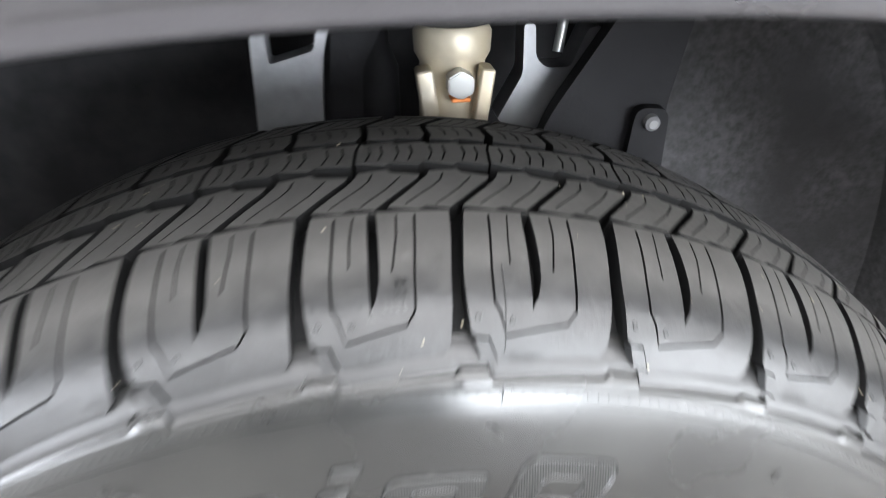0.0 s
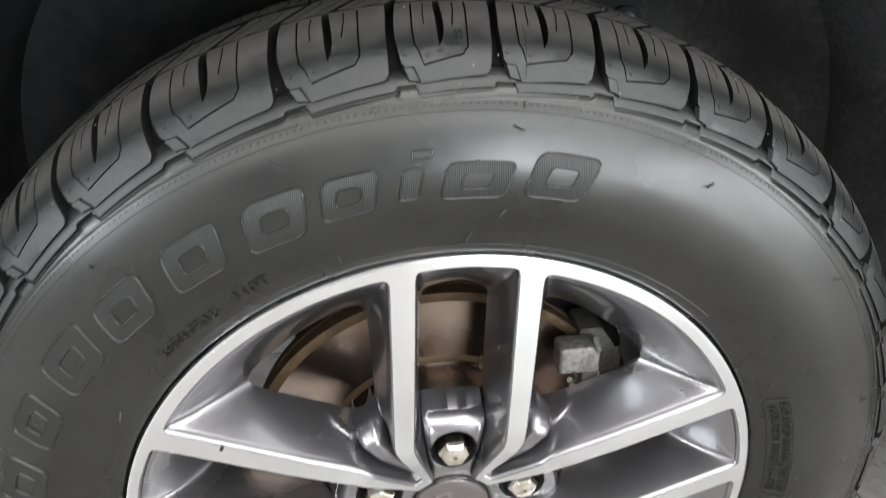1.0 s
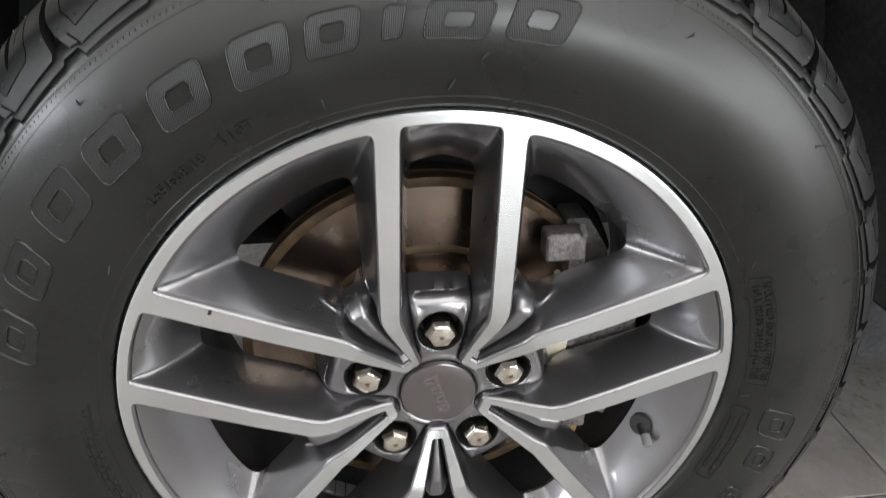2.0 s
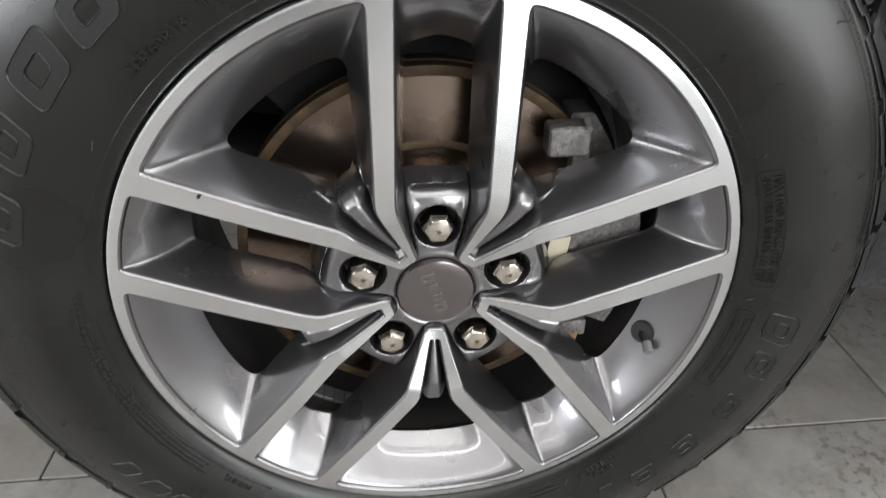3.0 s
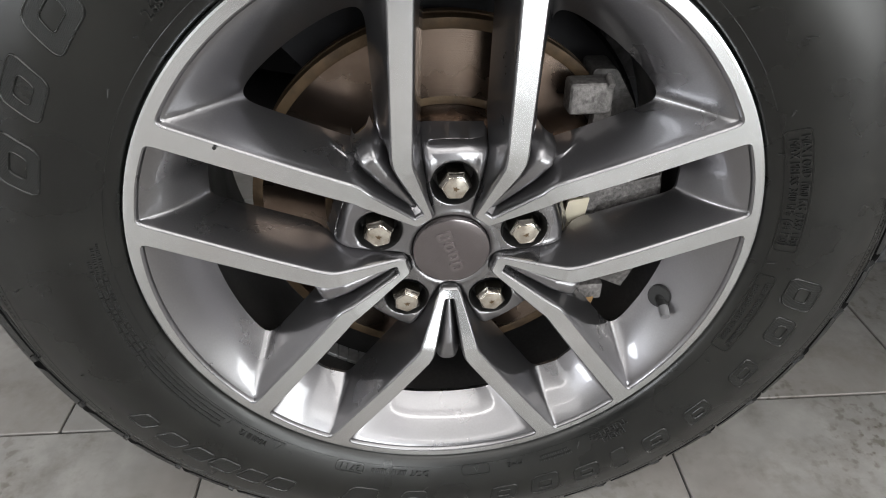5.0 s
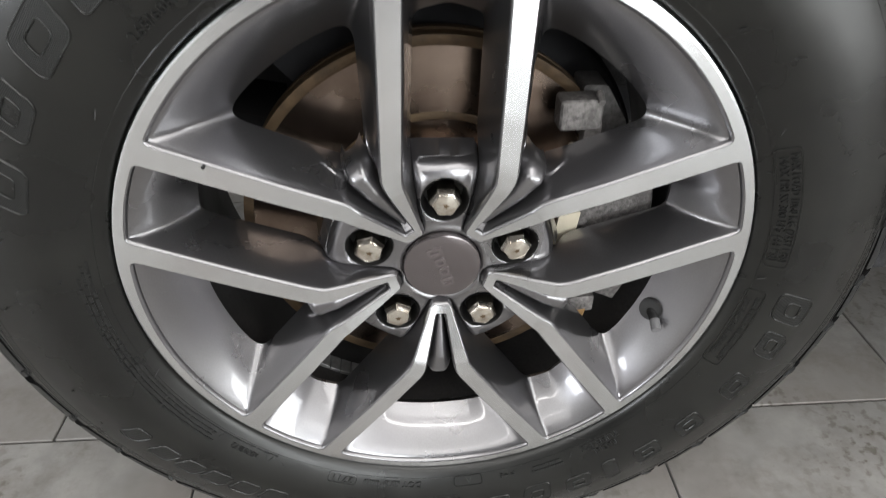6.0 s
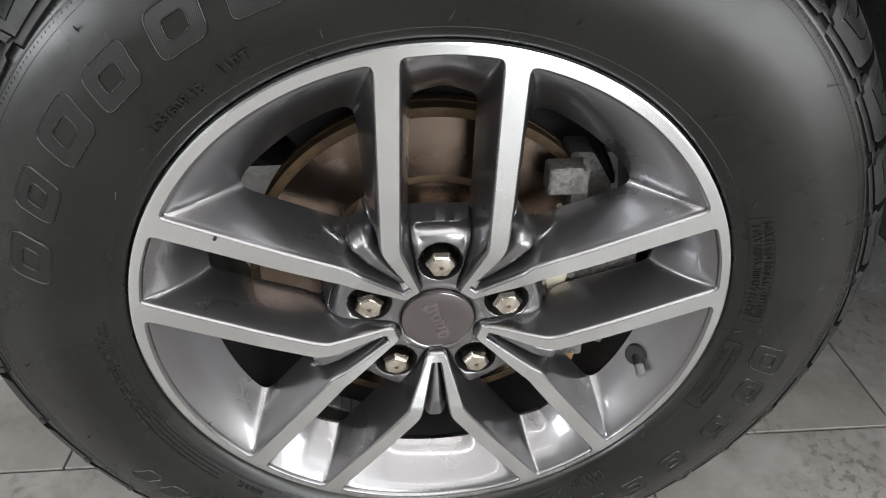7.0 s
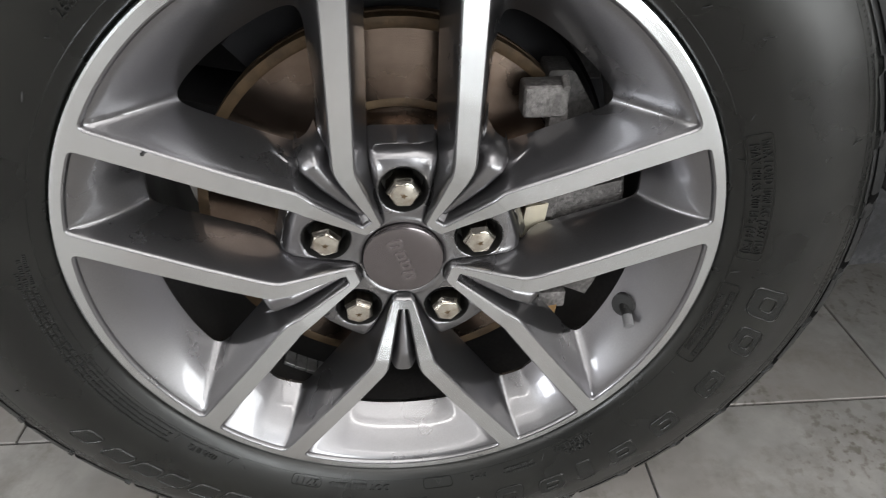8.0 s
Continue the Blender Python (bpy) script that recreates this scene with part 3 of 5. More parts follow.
for i, a in enumerate(SLOTS):
    pitch = (SLOTS[(i + 1) % len(SLOTS)] - a) % 360
    block(a, pitch, SHOULDER, shoulder_cuts)
    for h in (0.0, 0.5):
        block(a, pitch, rounded([(h + 0.03, 0.0280), (h + 0.02, 0.0545), (h + 0.24, 0.0566), (h + 0.28, 0.0545), (h + 0.455, 0.0560), (h + 0.465, 0.0310), (h + 0.27, 0.0290), (h + 0.24, 0.0262)], 0.003, 2),
              cross_cut([(h + 0.13, 0.0300), (h + 0.15, 0.0400), (h + 0.12, 0.0530)], [(h + 0.33, 0.0325), (h + 0.35, 0.0420), (h + 0.33, 0.0535)]), grid=0.009)
        block(a, pitch, rounded([(h + 0.03, -0.054), (h + 0.025, -0.033), (h + 0.46, -0.032), (h + 0.455, -0.054)], 0.003, 2),
              cross_cut(*[[(h + q, -0.052), (h + q + 0.02, -0.044), (h + q - 0.005, -0.035)] for q in (0.12, 0.24, 0.36)]), grid=0.011)
    block(a, pitch, [(0.012, -0.0010), (0.012, 0.0190), (0.22, 0.0222), (0.26, 0.0196), (0.47, 0.0216), (0.51, 0.0188), (0.72, 0.0220), (0.76, 0.0194), (0.988, 0.0214), (0.988, -0.0030), (0.78, -0.0005), (0.74, -0.0034), (0.53, -0.0006), (0.49, -0.0034), (0.28, -0.0006), (0.24, -0.0032)],
          cross_cut(*[[(q, 0.0015), (q + 0.02, 0.0090), (q - 0.005, 0.0175)] for q in (0.09, 0.18, 0.30, 0.40, 0.55, 0.65, 0.80, 0.90)]), grid=0.009)
    block(a, pitch, [(0.03, -0.0305), (0.02, -0.0085), (0.20, -0.0070), (0.24, -0.0094), (0.44, -0.0080), (0.47, -0.0305)], cross_cut(*[[(q, -0.0275), (q + 0.015, -0.0210), (q, -0.0145)] for q in (0.12, 0.22, 0.32)]), grid=0.009)
    block(a, pitch, [(0.52, -0.0305), (0.51, -0.0085), (0.70, -0.0070), (0.74, -0.0094), (0.94, -0.0080), (0.975, -0.0305)], cross_cut(*[[(q, -0.0275), (q + 0.015, -0.0210), (q, -0.0145)] for q in (0.62, 0.73, 0.84)]), grid=0.009)
    block(a, pitch, [(0.06, -0.118), (0.05, -0.0575), (0.94, -0.0575), (0.95, -0.118)], cross_cut([(0.48, -0.110), (0.47, -0.062)]), grid=0.013)


def apron():
    """The stepped band under the shoulder blocks."""
    bm, bm2 = bmesh.new(), bmesh.new()
    rows, wall = [], []
    for i, a in enumerate(SLOTS):
        pitch = (SLOTS[(i + 1) % len(SLOTS)] - a) % 360
        keys = [(-0.03, 0.1267), (0.0, 0.1242), (0.185, 0.1242), (0.215, 0.1296), (0.97, 0.1267)]
        steps = sorted({-0.03, 0.0, 0.185, 0.215} | {round(q, 3) for q in np.linspace(0.03, 0.94, 14)})
        for sh in steps:
            s = float(np.interp(sh, [q[0] for q in keys], [q[1] for q in keys]))
            cw = a + sh * pitch
            rows.append([bm.verts.new(skin(q, cw, o)) for q, o in ((0.1115, -0.0065), (0.1175, -0.0024), (s - 0.0016, -0.0002), (s - 0.0006, -0.0004), (s - 0.0001, -0.0036))])
            wall.append([bm2.verts.new(skin(q, cw, o)) for q, o in ((s + 0.0011, -0.0034), (s + 0.0013, -0.0004), (s + 0.0020, 0.0003), (max(s + 0.0024, 0.1322), 0.0003), (0.1334, 0.0001))])
    for p, q in zip(rows, rows[1:] + rows[:1]):
        for j in range(4):
            bm.faces.new((p[j], p[j + 1], q[j + 1], q[j]))
    for p, q in zip(wall, wall[1:] + wall[:1]):
        for j in range(4):
            bm2.faces.new((p[j], p[j + 1], q[j + 1], q[j]))
    part("sidewall_edge", bm2, "rubber_sidewall", tyre, "upper edge of the sidewall below a stepped groove", 50)
    part("shoulder_band", bm, "rubber_shoulder", tyre, "stepped rubber band under the tread blocks", 50)
    for i, a in enumerate(SLOTS):
        pitch = (SLOTS[(i + 1) % len(SLOTS)] - a) % 360
        bm = bmesh.new()
        f = lambda sh, s, o: skin(s, a + sh * pitch, o)
        v = [bm.verts.new(f(*q)) for q in ((0.07, 0.1135, -0.002), (0.18, 0.1144, -0.002), (0.235, 0.1232, -0.002), (0.12, 0.1223, -0.002), (0.09, 0.1144, 0.0014), (0.175, 0.1149, 0.0014), (0.225, 0.1223, 0.0012), (0.13, 0.1213, 0.0012))]
        for q in ((4, 5, 6, 7), (0, 1, 5, 4), (1, 2, 6, 5), (2, 3, 7, 6), (3, 0, 4, 7)):
            bm.faces.new([v[j] for j in q])
        part("shoulder_wedge", bm, "rubber_tread", tyre)


apron()


def mould_marks():
    """Small round mould dimples on the shoulder blocks, and the stamped marks on one of them."""
    for i, a in enumerate(SLOTS[:10]):
        pitch = (SLOTS[i + 1] - a) % 360
        length = radians(pitch) * 0.39
        for sh, s in ((0.325, 0.1080), (0.115, 0.1065)):
            bm = bmesh.new()
            ring = lambda r, o: [skin(s + r * math.sin(math.tau * q / 12), a + (sh + r / length * math.cos(math.tau * q / 12)) * pitch + lean(s), o) for q in range(12)]
            rows = bridge(bm, [ring(0.0014, -0.0002), ring(0.0012, 0.0004), ring(0.0008, 0.0004), ring(0.0006, 0.0001)])
            bm.faces.new(rows[-1])
            part("mould_dimple", bm, "rubber_tread", tyre)
    a, pitch = SLOTS[4], SLOTS[5] - SLOTS[4]
    length = radians(pitch) * 0.39
    bm = bmesh.new()
    put = lambda x, s, o: skin(s, a + x / length * pitch + lean(s), o)
    rng = random.Random(8)
    for i in range(4):
        for j in range(3):
            x, s, w, h = (0.54 + 0.042 * i) * length, 0.0925 + 0.0046 * j, 0.0013, 0.0030 * rng.uniform(0.7, 1)
            if i < 2 and j < 2:
                continue
            v = [bm.verts.new(put(x + dx, s + ds, o)) for o in (-0.0003, 0.0006) for dx, ds in ((-w / 2, -h / 2), (w / 2, -h / 2), (w / 2, h / 2), (-w / 2, h / 2))]
            for q in ((4, 5, 6, 7), (0, 1, 5, 4), (1, 2, 6, 5), (2, 3, 7, 6), (3, 0, 4, 7)):
                bm.faces.new([v[k] for k in q])
    part("stamped_marks", bm, "rubber_print", tyre)
    bm = bmesh.new()
    tri = [(0.455 * length - 0.002, 0.1062), (0.455 * length + 0.002, 0.1062), (0.455 * length, 0.1026)]
    mid = (0.455 * length, 0.1050)
    plate(bm, resample(tri, 0.001), [resample([(mid[0] + (x - mid[0]) * 0.55, mid[1] + (s - mid[1]) * 0.55) for x, s in tri], 0.001)], lambda x, s: put(x, s, 0.0006), lambda x, s: put(x, s, -0.0003))
    part("stamped_triangle", bm, "rubber_print", tyre)


mould_marks()


def grit():
    """Specks of sand caught in the tread."""
    rng = random.Random(12)
    bm = bmesh.new()
    for _ in range(60):
        c = skin(rng.uniform(-0.055, 0.125), rng.uniform(-55, 55), 0.0003)
        d = rng.choice((0.00025, 0.0003, 0.0004, 0.00055))
        bmesh.ops.create_icosphere(bm, subdivisions=1, radius=d, matrix=Matrix.Translation(c))
    tagged(part("grit", bm, "grit", tyre, "pale specks of sand in the tread"), kind="stuff")


grit()


def knurl_and_rings():
    bm = bmesh.new()
    for i in range(520):
        cw = 360 * i / 520
        c = [skin(0.1344, cw - 0.2, -0.0005), skin(0.1344, cw + 0.12, -0.0005), skin(0.1358, cw + 0.12, -0.0005), skin(0.1358, cw - 0.2, -0.0005)]
        t = [skin(0.1347, cw - 0.1, 0.00035), skin(0.1347, cw + 0.05, 0.00035), skin(0.1356, cw + 0.05, 0.00035), skin(0.1356, cw - 0.1, 0.00035)]
        v = [bm.verts.new(p) for p in c + t]
        for q in ((4, 5, 6, 7), (0, 1, 5, 4), (1, 2, 6, 5), (2, 3, 7, 6), (3, 0, 4, 7)):
            bm.faces.new([v[j] for j in q])
    tagged(part("knurled_line", bm, "rubber_sidewall", tyre), kind="stuff")
    for name, s, w in (("sidewall_ridge", s_at(0.2635), 0.0005), ("sidewall_ridge", 0.1392, 0.0005)):
        bm = bmesh.new()
        rows = [[bm.verts.new(skin(s + d, 1.5 * i, o)) for d, o in ((-w, -0.0003), (-w / 3, w * 0.5), (w / 3, w * 0.5), (w, -0.0003))] for i in range(240)]
        for p, q in zip(rows, rows[1:] + rows[:1]):
            for j in range(3):
                bm.faces.new((p[j], p[j + 1], q[j + 1], q[j]))
        part(name, bm, "rubber_sidewall", tyre)
    bm = bmesh.new()
    for a, b, h in ((0.1335, 0.1372, 0.0012), (0.0860, 0.1190, 0.0003)):
        rows = [[bm.verts.new(skin(s, 6.3 + d, o)) for d, o in ((-0.05, -0.0003), (0, h), (0.05, -0.0003))] for s in np.linspace(a, b, 12)]
        for p, q in zip(rows, rows[1:]):
            for j in range(2):
                bm.faces.new((p[j], p[j + 1], q[j + 1], q[j]))
    part("mould_seam", bm, "rubber_black", tyre)


knurl_and_rings()


def inset(loop, d):
    """The loop moved inward by d (loops run anticlockwise)."""
    out = []
    for i, p in enumerate(loop):
        a, b = Vector(loop[i - 1]), Vector(loop[(i + 1) % len(loop)])
        t = (b - a).normalized()
        out.append((p[0] - t.y * d, p[1] + t.x * d))
    return out


def on_wall(cw0, r0):
    """Flat layout (x clockwise, y outward, z proud) carried onto the near sidewall."""
    return lambda x, y, z: skin(s_at(r0 + y), cw0 + math.degrees(x / r0), z)


def emblem(cw, r0, w, h, slant=0.35, inner=True, name="raised_emblem"):
    """A plain slanted rounded badge: thin rounded ridge round a low ribbed face, with or without a hole."""
    put = on_wall(cw, r0)
    sh = [(-w / 2 - slant * h / 2, -h / 2), (w / 2 - slant * h / 2, -h / 2), (w / 2 + slant * h / 2, h / 2), (-w / 2 + slant * h / 2, h / 2)]
    rd = min(w, h) * 0.28
    line = resample(rounded(sh, rd), 0.002)

    def ridge(bm, loop, d):
        """d: how far the ridge's crest and inner foot lie inside the loop."""
        off = lambda q: inset(loop, q)
        bridge(bm, [[put(x, y, z) for x, y in off(q)] for q, z in ((-0.0001, -0.0003), (0.25 * d, 0.0009), (0.5 * d, 0.0013), (0.75 * d, 0.0011), (d, 0.0003))])

    bm = bmesh.new()
    ridge(bm, line, 0.0016)
    hole = []
    if inner and w > 0.012:
        hole = [resample(rounded([(x * 0.40, y * 0.34) for x, y in sh], rd * 0.35), 0.002)]
        ridge(bm, hole[0], -0.0014)
    ob = part(name, bm, "rubber_letter", tyre, sharp=180)
    bm = bmesh.new()
    ext = [(x, y) for x in np.arange(-w, w, 0.004) for y in np.arange(-h / 2, h / 2, 0.004)]
    plate(bm, inset(line, 0.0014), [inset(q, -0.0012) for q in hole], lambda x, y: put(x, y, 0.0006), lambda x, y: put(x, y, -0.0006), ext)
    part("ribbed_face", bm, "rubber_hatched", ob)


for cw, r0, w, h in ((-68.8, 0.312, 0.038, 0.028), (-58.6, 0.314, 0.034, 0.028), (-48.4, 0.314, 0.041, 0.030), (-39.1, 0.312, 0.038, 0.028), (-29.2, 0.312, 0.038, 0.029),
                     (-19.6, 0.311, 0.038, 0.029), (-11.5, 0.3115, 0.033, 0.0245), (-5.0, 0.3115, 0.013, 0.019), (2.0, 0.3110, 0.040, 0.0225), (11.1, 0.315, 0.039, 0.028)):
    emblem(cw, r0, w, h, 0.28, w > 0.025)
emblem(-3.5, 0.3275, 0.013, 0.0055, 0.3, False)
for cw, r0, w, h in ((97.6, 0.302, 0.022, 0.027), (105.6, 0.304, 0.021, 0.021), (116.0, 0.305, 0.022, 0.018), (127.6, 0.306, 0.022, 0.019), (137.4, 0.307, 0.022, 0.019),
                     (145.4, 0.306, 0.013, 0.024), (152.4, 0.306, 0.021, 0.019), (161.0, 0.303, 0.022, 0.024), (169.6, 0.303, 0.021, 0.018), (-171.5, 0.304, 0.020, 0.026), (-161.0, 0.304, 0.024, 0.026),
                     (-145.4, 0.310, 0.018, 0.018), (-139.9, 0.312, 0.018, 0.018), (-134.3, 0.314, 0.018, 0.018), (-129.2, 0.316, 0.017, 0.018), (-123.8, 0.317, 0.017, 0.018), (-117.6, 0.317, 0.014, 0.018)):
    emblem(cw, r0, w * 1.42, h * 1.22, 0.25, 0.0195 < w < 0.0225, "raised_product_mark")


def writing(text, cw, r0, size, width=None, proud=0.0015):
    """Raised letters round the sidewall, their heads outward."""
    cu = bpy.data.curves.new("letters", "FONT")
    cu.body, cu.size, cu.align_x, cu.align_y, cu.resolution_u = text, size / 0.72, "CENTER", "CENTER", 2
    cu.offset = -0.016 * size
    ob = bpy.data.objects.new("letters", cu)
    scene.collection.objects.link(ob)
    bpy.context.view_layer.update()
    me = ob.to_mesh()
    co = [tuple(v.co) for v in me.vertices]
    faces = [tuple(p.vertices) for p in me.polygons]
    ob.to_mesh_clear()
    bpy.data.objects.remove(ob)
    xs = [c[0] for c in co]
    k = width / (max(xs) - min(xs)) if width else 1.0
    put = on_wall(cw, r0)
    bm = bmesh.new()
    top = [bm.verts.new(put(x * k, y, proud)) for x, y, _ in co]
    low = [bm.verts.new(put(x * k, y, -0.0004)) for x, y, _ in co]
    count = {}
    for f in faces:
        try:
            bm.faces.new([top[i] for i in f])
        except ValueError:
            continue
        for i in range(len(f)):
            e = (f[i], f[(i + 1) % len(f)])
            key = tuple(sorted(e))
            count[key] = None if key in count else e
    for e in count.values():
        if e:
            bm.faces.new((top[e[1]], top[e[0]], low[e[0]], low[e[1]]))
    part("raised_writing", bm, "rubber_print", tyre, sharp=20)


writing("265/60R18", -37.3, 0.2755, 0.0070, 0.0490)
writing("110T", -26.8, 0.2775, 0.0075, 0.0225)
writing("RADIAL", 143.5, 0.2750, 0.0055, 0.0270)
writing("TUBELESS", 143.8, 0.2680, 0.0055, 0.0430)
writing("M+S", 165.8, 0.2690, 0.0048, 0.0160)
writing("DOT", -172.5, 0.2690, 0.0060, 0.0200)
writing("2711", -156.8, 0.2690, 0.0062, 0.0205)
writing("WARNING:", -134.4, 0.2708, 0.0055, 0.0305)
writing("MAX LOAD 1060 KG (2337 LBS)", 77.3, 0.2765, 0.0062, 0.1030)
writing("MAX PRESS 300 kPa (44 PSI)", 77.6, 0.2695, 0.0062, 0.0980)


def outline_box(cw, r0, w, h, t=0.0008, radius=0.004):
    put = on_wall(cw, r0)
    sh = [(-w / 2, -h / 2), (w / 2, -h / 2), (w / 2, h / 2), (-w / 2, h / 2)]
    bm = bmesh.new()
    plate(bm, resample(rounded(sh, radius), 0.003), [resample(rounded([(x * (1 - 2 * t / w), y * (1 - 2 * t / h)) for x, y in sh], radius * 0.8), 0.003)],
          lambda x, y: put(x, y, 0.0007), lambda x, y: put(x, y, -0.0004))
    part("raised_outline", bm, "rubber_letter", tyre, sharp=20)


outline_box(77.4, 0.2730, 0.1140, 0.0170)
outline_box(104.2, 0.2690, 0.0880, 0.0150)
outline_box(-156.8, 0.2690, 0.0300, 0.0105)
outline_box(-167.8, 0.2675, 0.0180, 0.0085)
outline_box(174.8, 0.2685, 0.0300, 0.0110)


def bars(cw0, cw1, r0, h, seed):
    """A line of small writing too fine to read, as raised bars."""
    rng = random.Random(seed)
    bm = bmesh.new()
    cw = cw0
    while cw < cw1:
        n = rng.randint(2, 7)
        for _ in range(n):
            if cw > cw1:
                break
            w = rng.uniform(0.22, 0.34)
            put = lambda d, y, z: skin(s_at(r0 + y), cw + d, z)
            hh = h * rng.choice((0.8, 1, 1))
            v = [bm.verts.new(put(d, y, z)) for z in (-0.0003, 0.0013) for d, y in ((0, -hh / 2), (w, -hh / 2), (w, hh / 2), (0, hh / 2))]
            for q in ((4, 5, 6, 7), (0, 1, 5, 4), (1, 2, 6, 5), (2, 3, 7, 6), (3, 0, 4, 7)):
                bm.faces.new([v[j] for j in q])
            cw += w + 0.12
        cw += 0.35
    tagged(part("small_raised_print", bm, "rubber_print", tyre, sharp=20), kind="stuff")


for k, (a, b, r0, h) in enumerate(((-127.5, -84, 0.2765, 0.0022), (-126.5, -82, 0.2730, 0.0022), (-127.0, -81, 0.2695, 0.0022), (-126.5, -103, 0.2662, 0.0020), (-141.5, -121, 0.2655, 0.0018),
                                   (96.5, 112, 0.2725, 0.0036), (97.5, 111.5, 0.2660, 0.0036), (153.2, 160.4, 0.2738, 0.0030), (153.6, 159.9, 0.2698, 0.0030), (-169.6, -166.2, 0.2688, 0.0046), (-165.2, -162.0, 0.2688, 0.0046))):
    bars(a, b, r0, h, k)


def triangle_mark(cw, r0, d):
    put = on_wall(cw, r0)
    tri = [(-d, -d * 0.8), (d, -d * 0.8), (0, d)]
    bm = bmesh.new()
    plate(bm, resample(tri, 0.002), [resample([(x * 0.6, y * 0.6) for x, y in tri], 0.002)], lambda x, y: put(x, y, 0.0007), lambda x, y: put(x, y, -0.0004))
    part("raised_triangle", bm, "rubber_print", tyre, sharp=20)


triangle_mark(-140.0, 0.2690, 0.0048)
triangle_mark(174.6, 0.2680, 0.0042)

VENTS = [(5.5, 0.2924), (1.9, 0.2742), (17.6, 0.2765), (-15.2, 0.274), (28.0, 0.3366), (50.3, 0.3429), (72.2, 0.3373), (-38.1, 0.3407), (-16.6, 0.3354), (-45.5, 0.273),
         (-54.2, 0.2727), (43.4, 0.2734), (51.5, 0.2913), (69.8, 0.2600), (-18.2, 0.2600), (62.2, 0.2728), (92.1, 0.2704), (-84.1, 0.2872), (-108.1, 0.2600), (-89.5, 0.3382),
         (-105.5, 0.3286), (98.6, 0.2854), (117.3, 0.2718), (-143.2, 0.2702), (-128.2, 0.2707), (150.8, 0.2685), (-174.3, 0.2852), (5.5, 0.3411)]
rng = random.Random(4)
for cw, r in VENTS:
    bm = bmesh.new()
    a = skin(s_at(r), cw, -0.0002)
    b = skin(s_at(r + rng.uniform(-0.006, 0.006)), cw + rng.uniform(-0.9, 0.9), rng.uniform(0.0015, 0.0045))
    rod(bm, a, b, 0.0007, 0.0004, 6)
    rod(bm, skin(s_at(r), cw, -0.0003), skin(s_at(r), cw, 0.0004), 0.0013, 0.0011, 10)
    part("vent_spew", bm, "rubber_black", tyre)

# ---- the wheel: alloy ----
FACE_R = [0.036, 0.0445, 0.060, 0.080, 0.094, 0.110, 0.150, 0.200, 0.245, 0.256]
FACE_Y = [0.0145, 0.0115, 0.0060, -0.0015, -0.0062, -0.0072, -0.0062, -0.0030, 0.0, 0.0008]


def face_y(r):
    return float(np.interp(r, FACE_R, FACE_Y))


def at(x, z, y):
    """A place on the wheel from its unrolled face: x right, z up, y deep."""
    c, s = math.cos(radians(TURN_W)), math.sin(radians(TURN_W))
    return Vector((x * c - z * s, y, HUB_Z + x * s + z * c))


def polar(r, deg):
    return (r * math.cos(radians(deg)), r * math.sin(radians(deg)))


def turned(u, v, deg):
    c, s = math.cos(radians(deg)), math.sin(radians(deg))
    return (u * c - v * s, u * s + v * c)


def sections(keys, counts):
    """Points along straight or circular stretches between keys (r, deg): equal counts make loops that match."""
    out = []
    for i, n in enumerate(counts):
        a, b = keys[i], keys[(i + 1) % len(keys)]
        arc = a[2] and b[2]
        pa, pb = polar(a[0], a[1]), polar(b[0], b[1])
        for j in range(n):
            w = j / n
            if arc:
                out.append(polar(a[0] + (b[0] - a[0]) * w, a[1] + (b[1] - a[1]) * w))
            else:
                out.append((pa[0] + (pb[0] - pa[0]) * w, pa[1] + (pb[1] - pa[1]) * w))
    return out


def soften(loop, rounds):
    for _ in range(rounds):
        loop = [(0.25 * loop[i - 1][0] + 0.5 * p[0] + 0.25 * loop[(i + 1) % len(loop)][0], 0.25 * loop[i - 1][1] + 0.5 * p[1] + 0.25 * loop[(i + 1) % len(loop)][1]) for i, p in enumerate(loop)]
    return loop


WIDE_N = (5, 20, 30, 22, 22, 30, 20, 5)


def wide_loop(deg, apex, bend, corner, arc, rounds):
    """Window between two spoke pairs. apex, bend and corner as (r, half angle); arc r."""
    keys = [(apex[0], deg, 1), (apex[0], deg - apex[1], 1), (bend[0], deg - bend[1], 0), (corner[0], deg - corner[1], 1), (arc, deg, 1), (corner[0], deg + corner[1], 1), (bend[0], deg + bend[1], 0), (apex[0], deg + apex[1], 1)]
    return soften(sections(keys, WIDE_N), rounds)


WIDE_EDGE = [wide_loop(126 + 72 * k, (0.0465, 6.0), (0.1050, 8.4), (0.2430, 23.9), 0.2435, 2) for k in range(5)]
WIDE_OPEN = [wide_loop(126 + 72 * k, (0.1170, 3.9), (0.1360, 8.6), (0.2050, 17.0), 0.2045, 34) for k in range(5)]

STAR_N = (10, 22, 32, 14, 14, 32, 22)


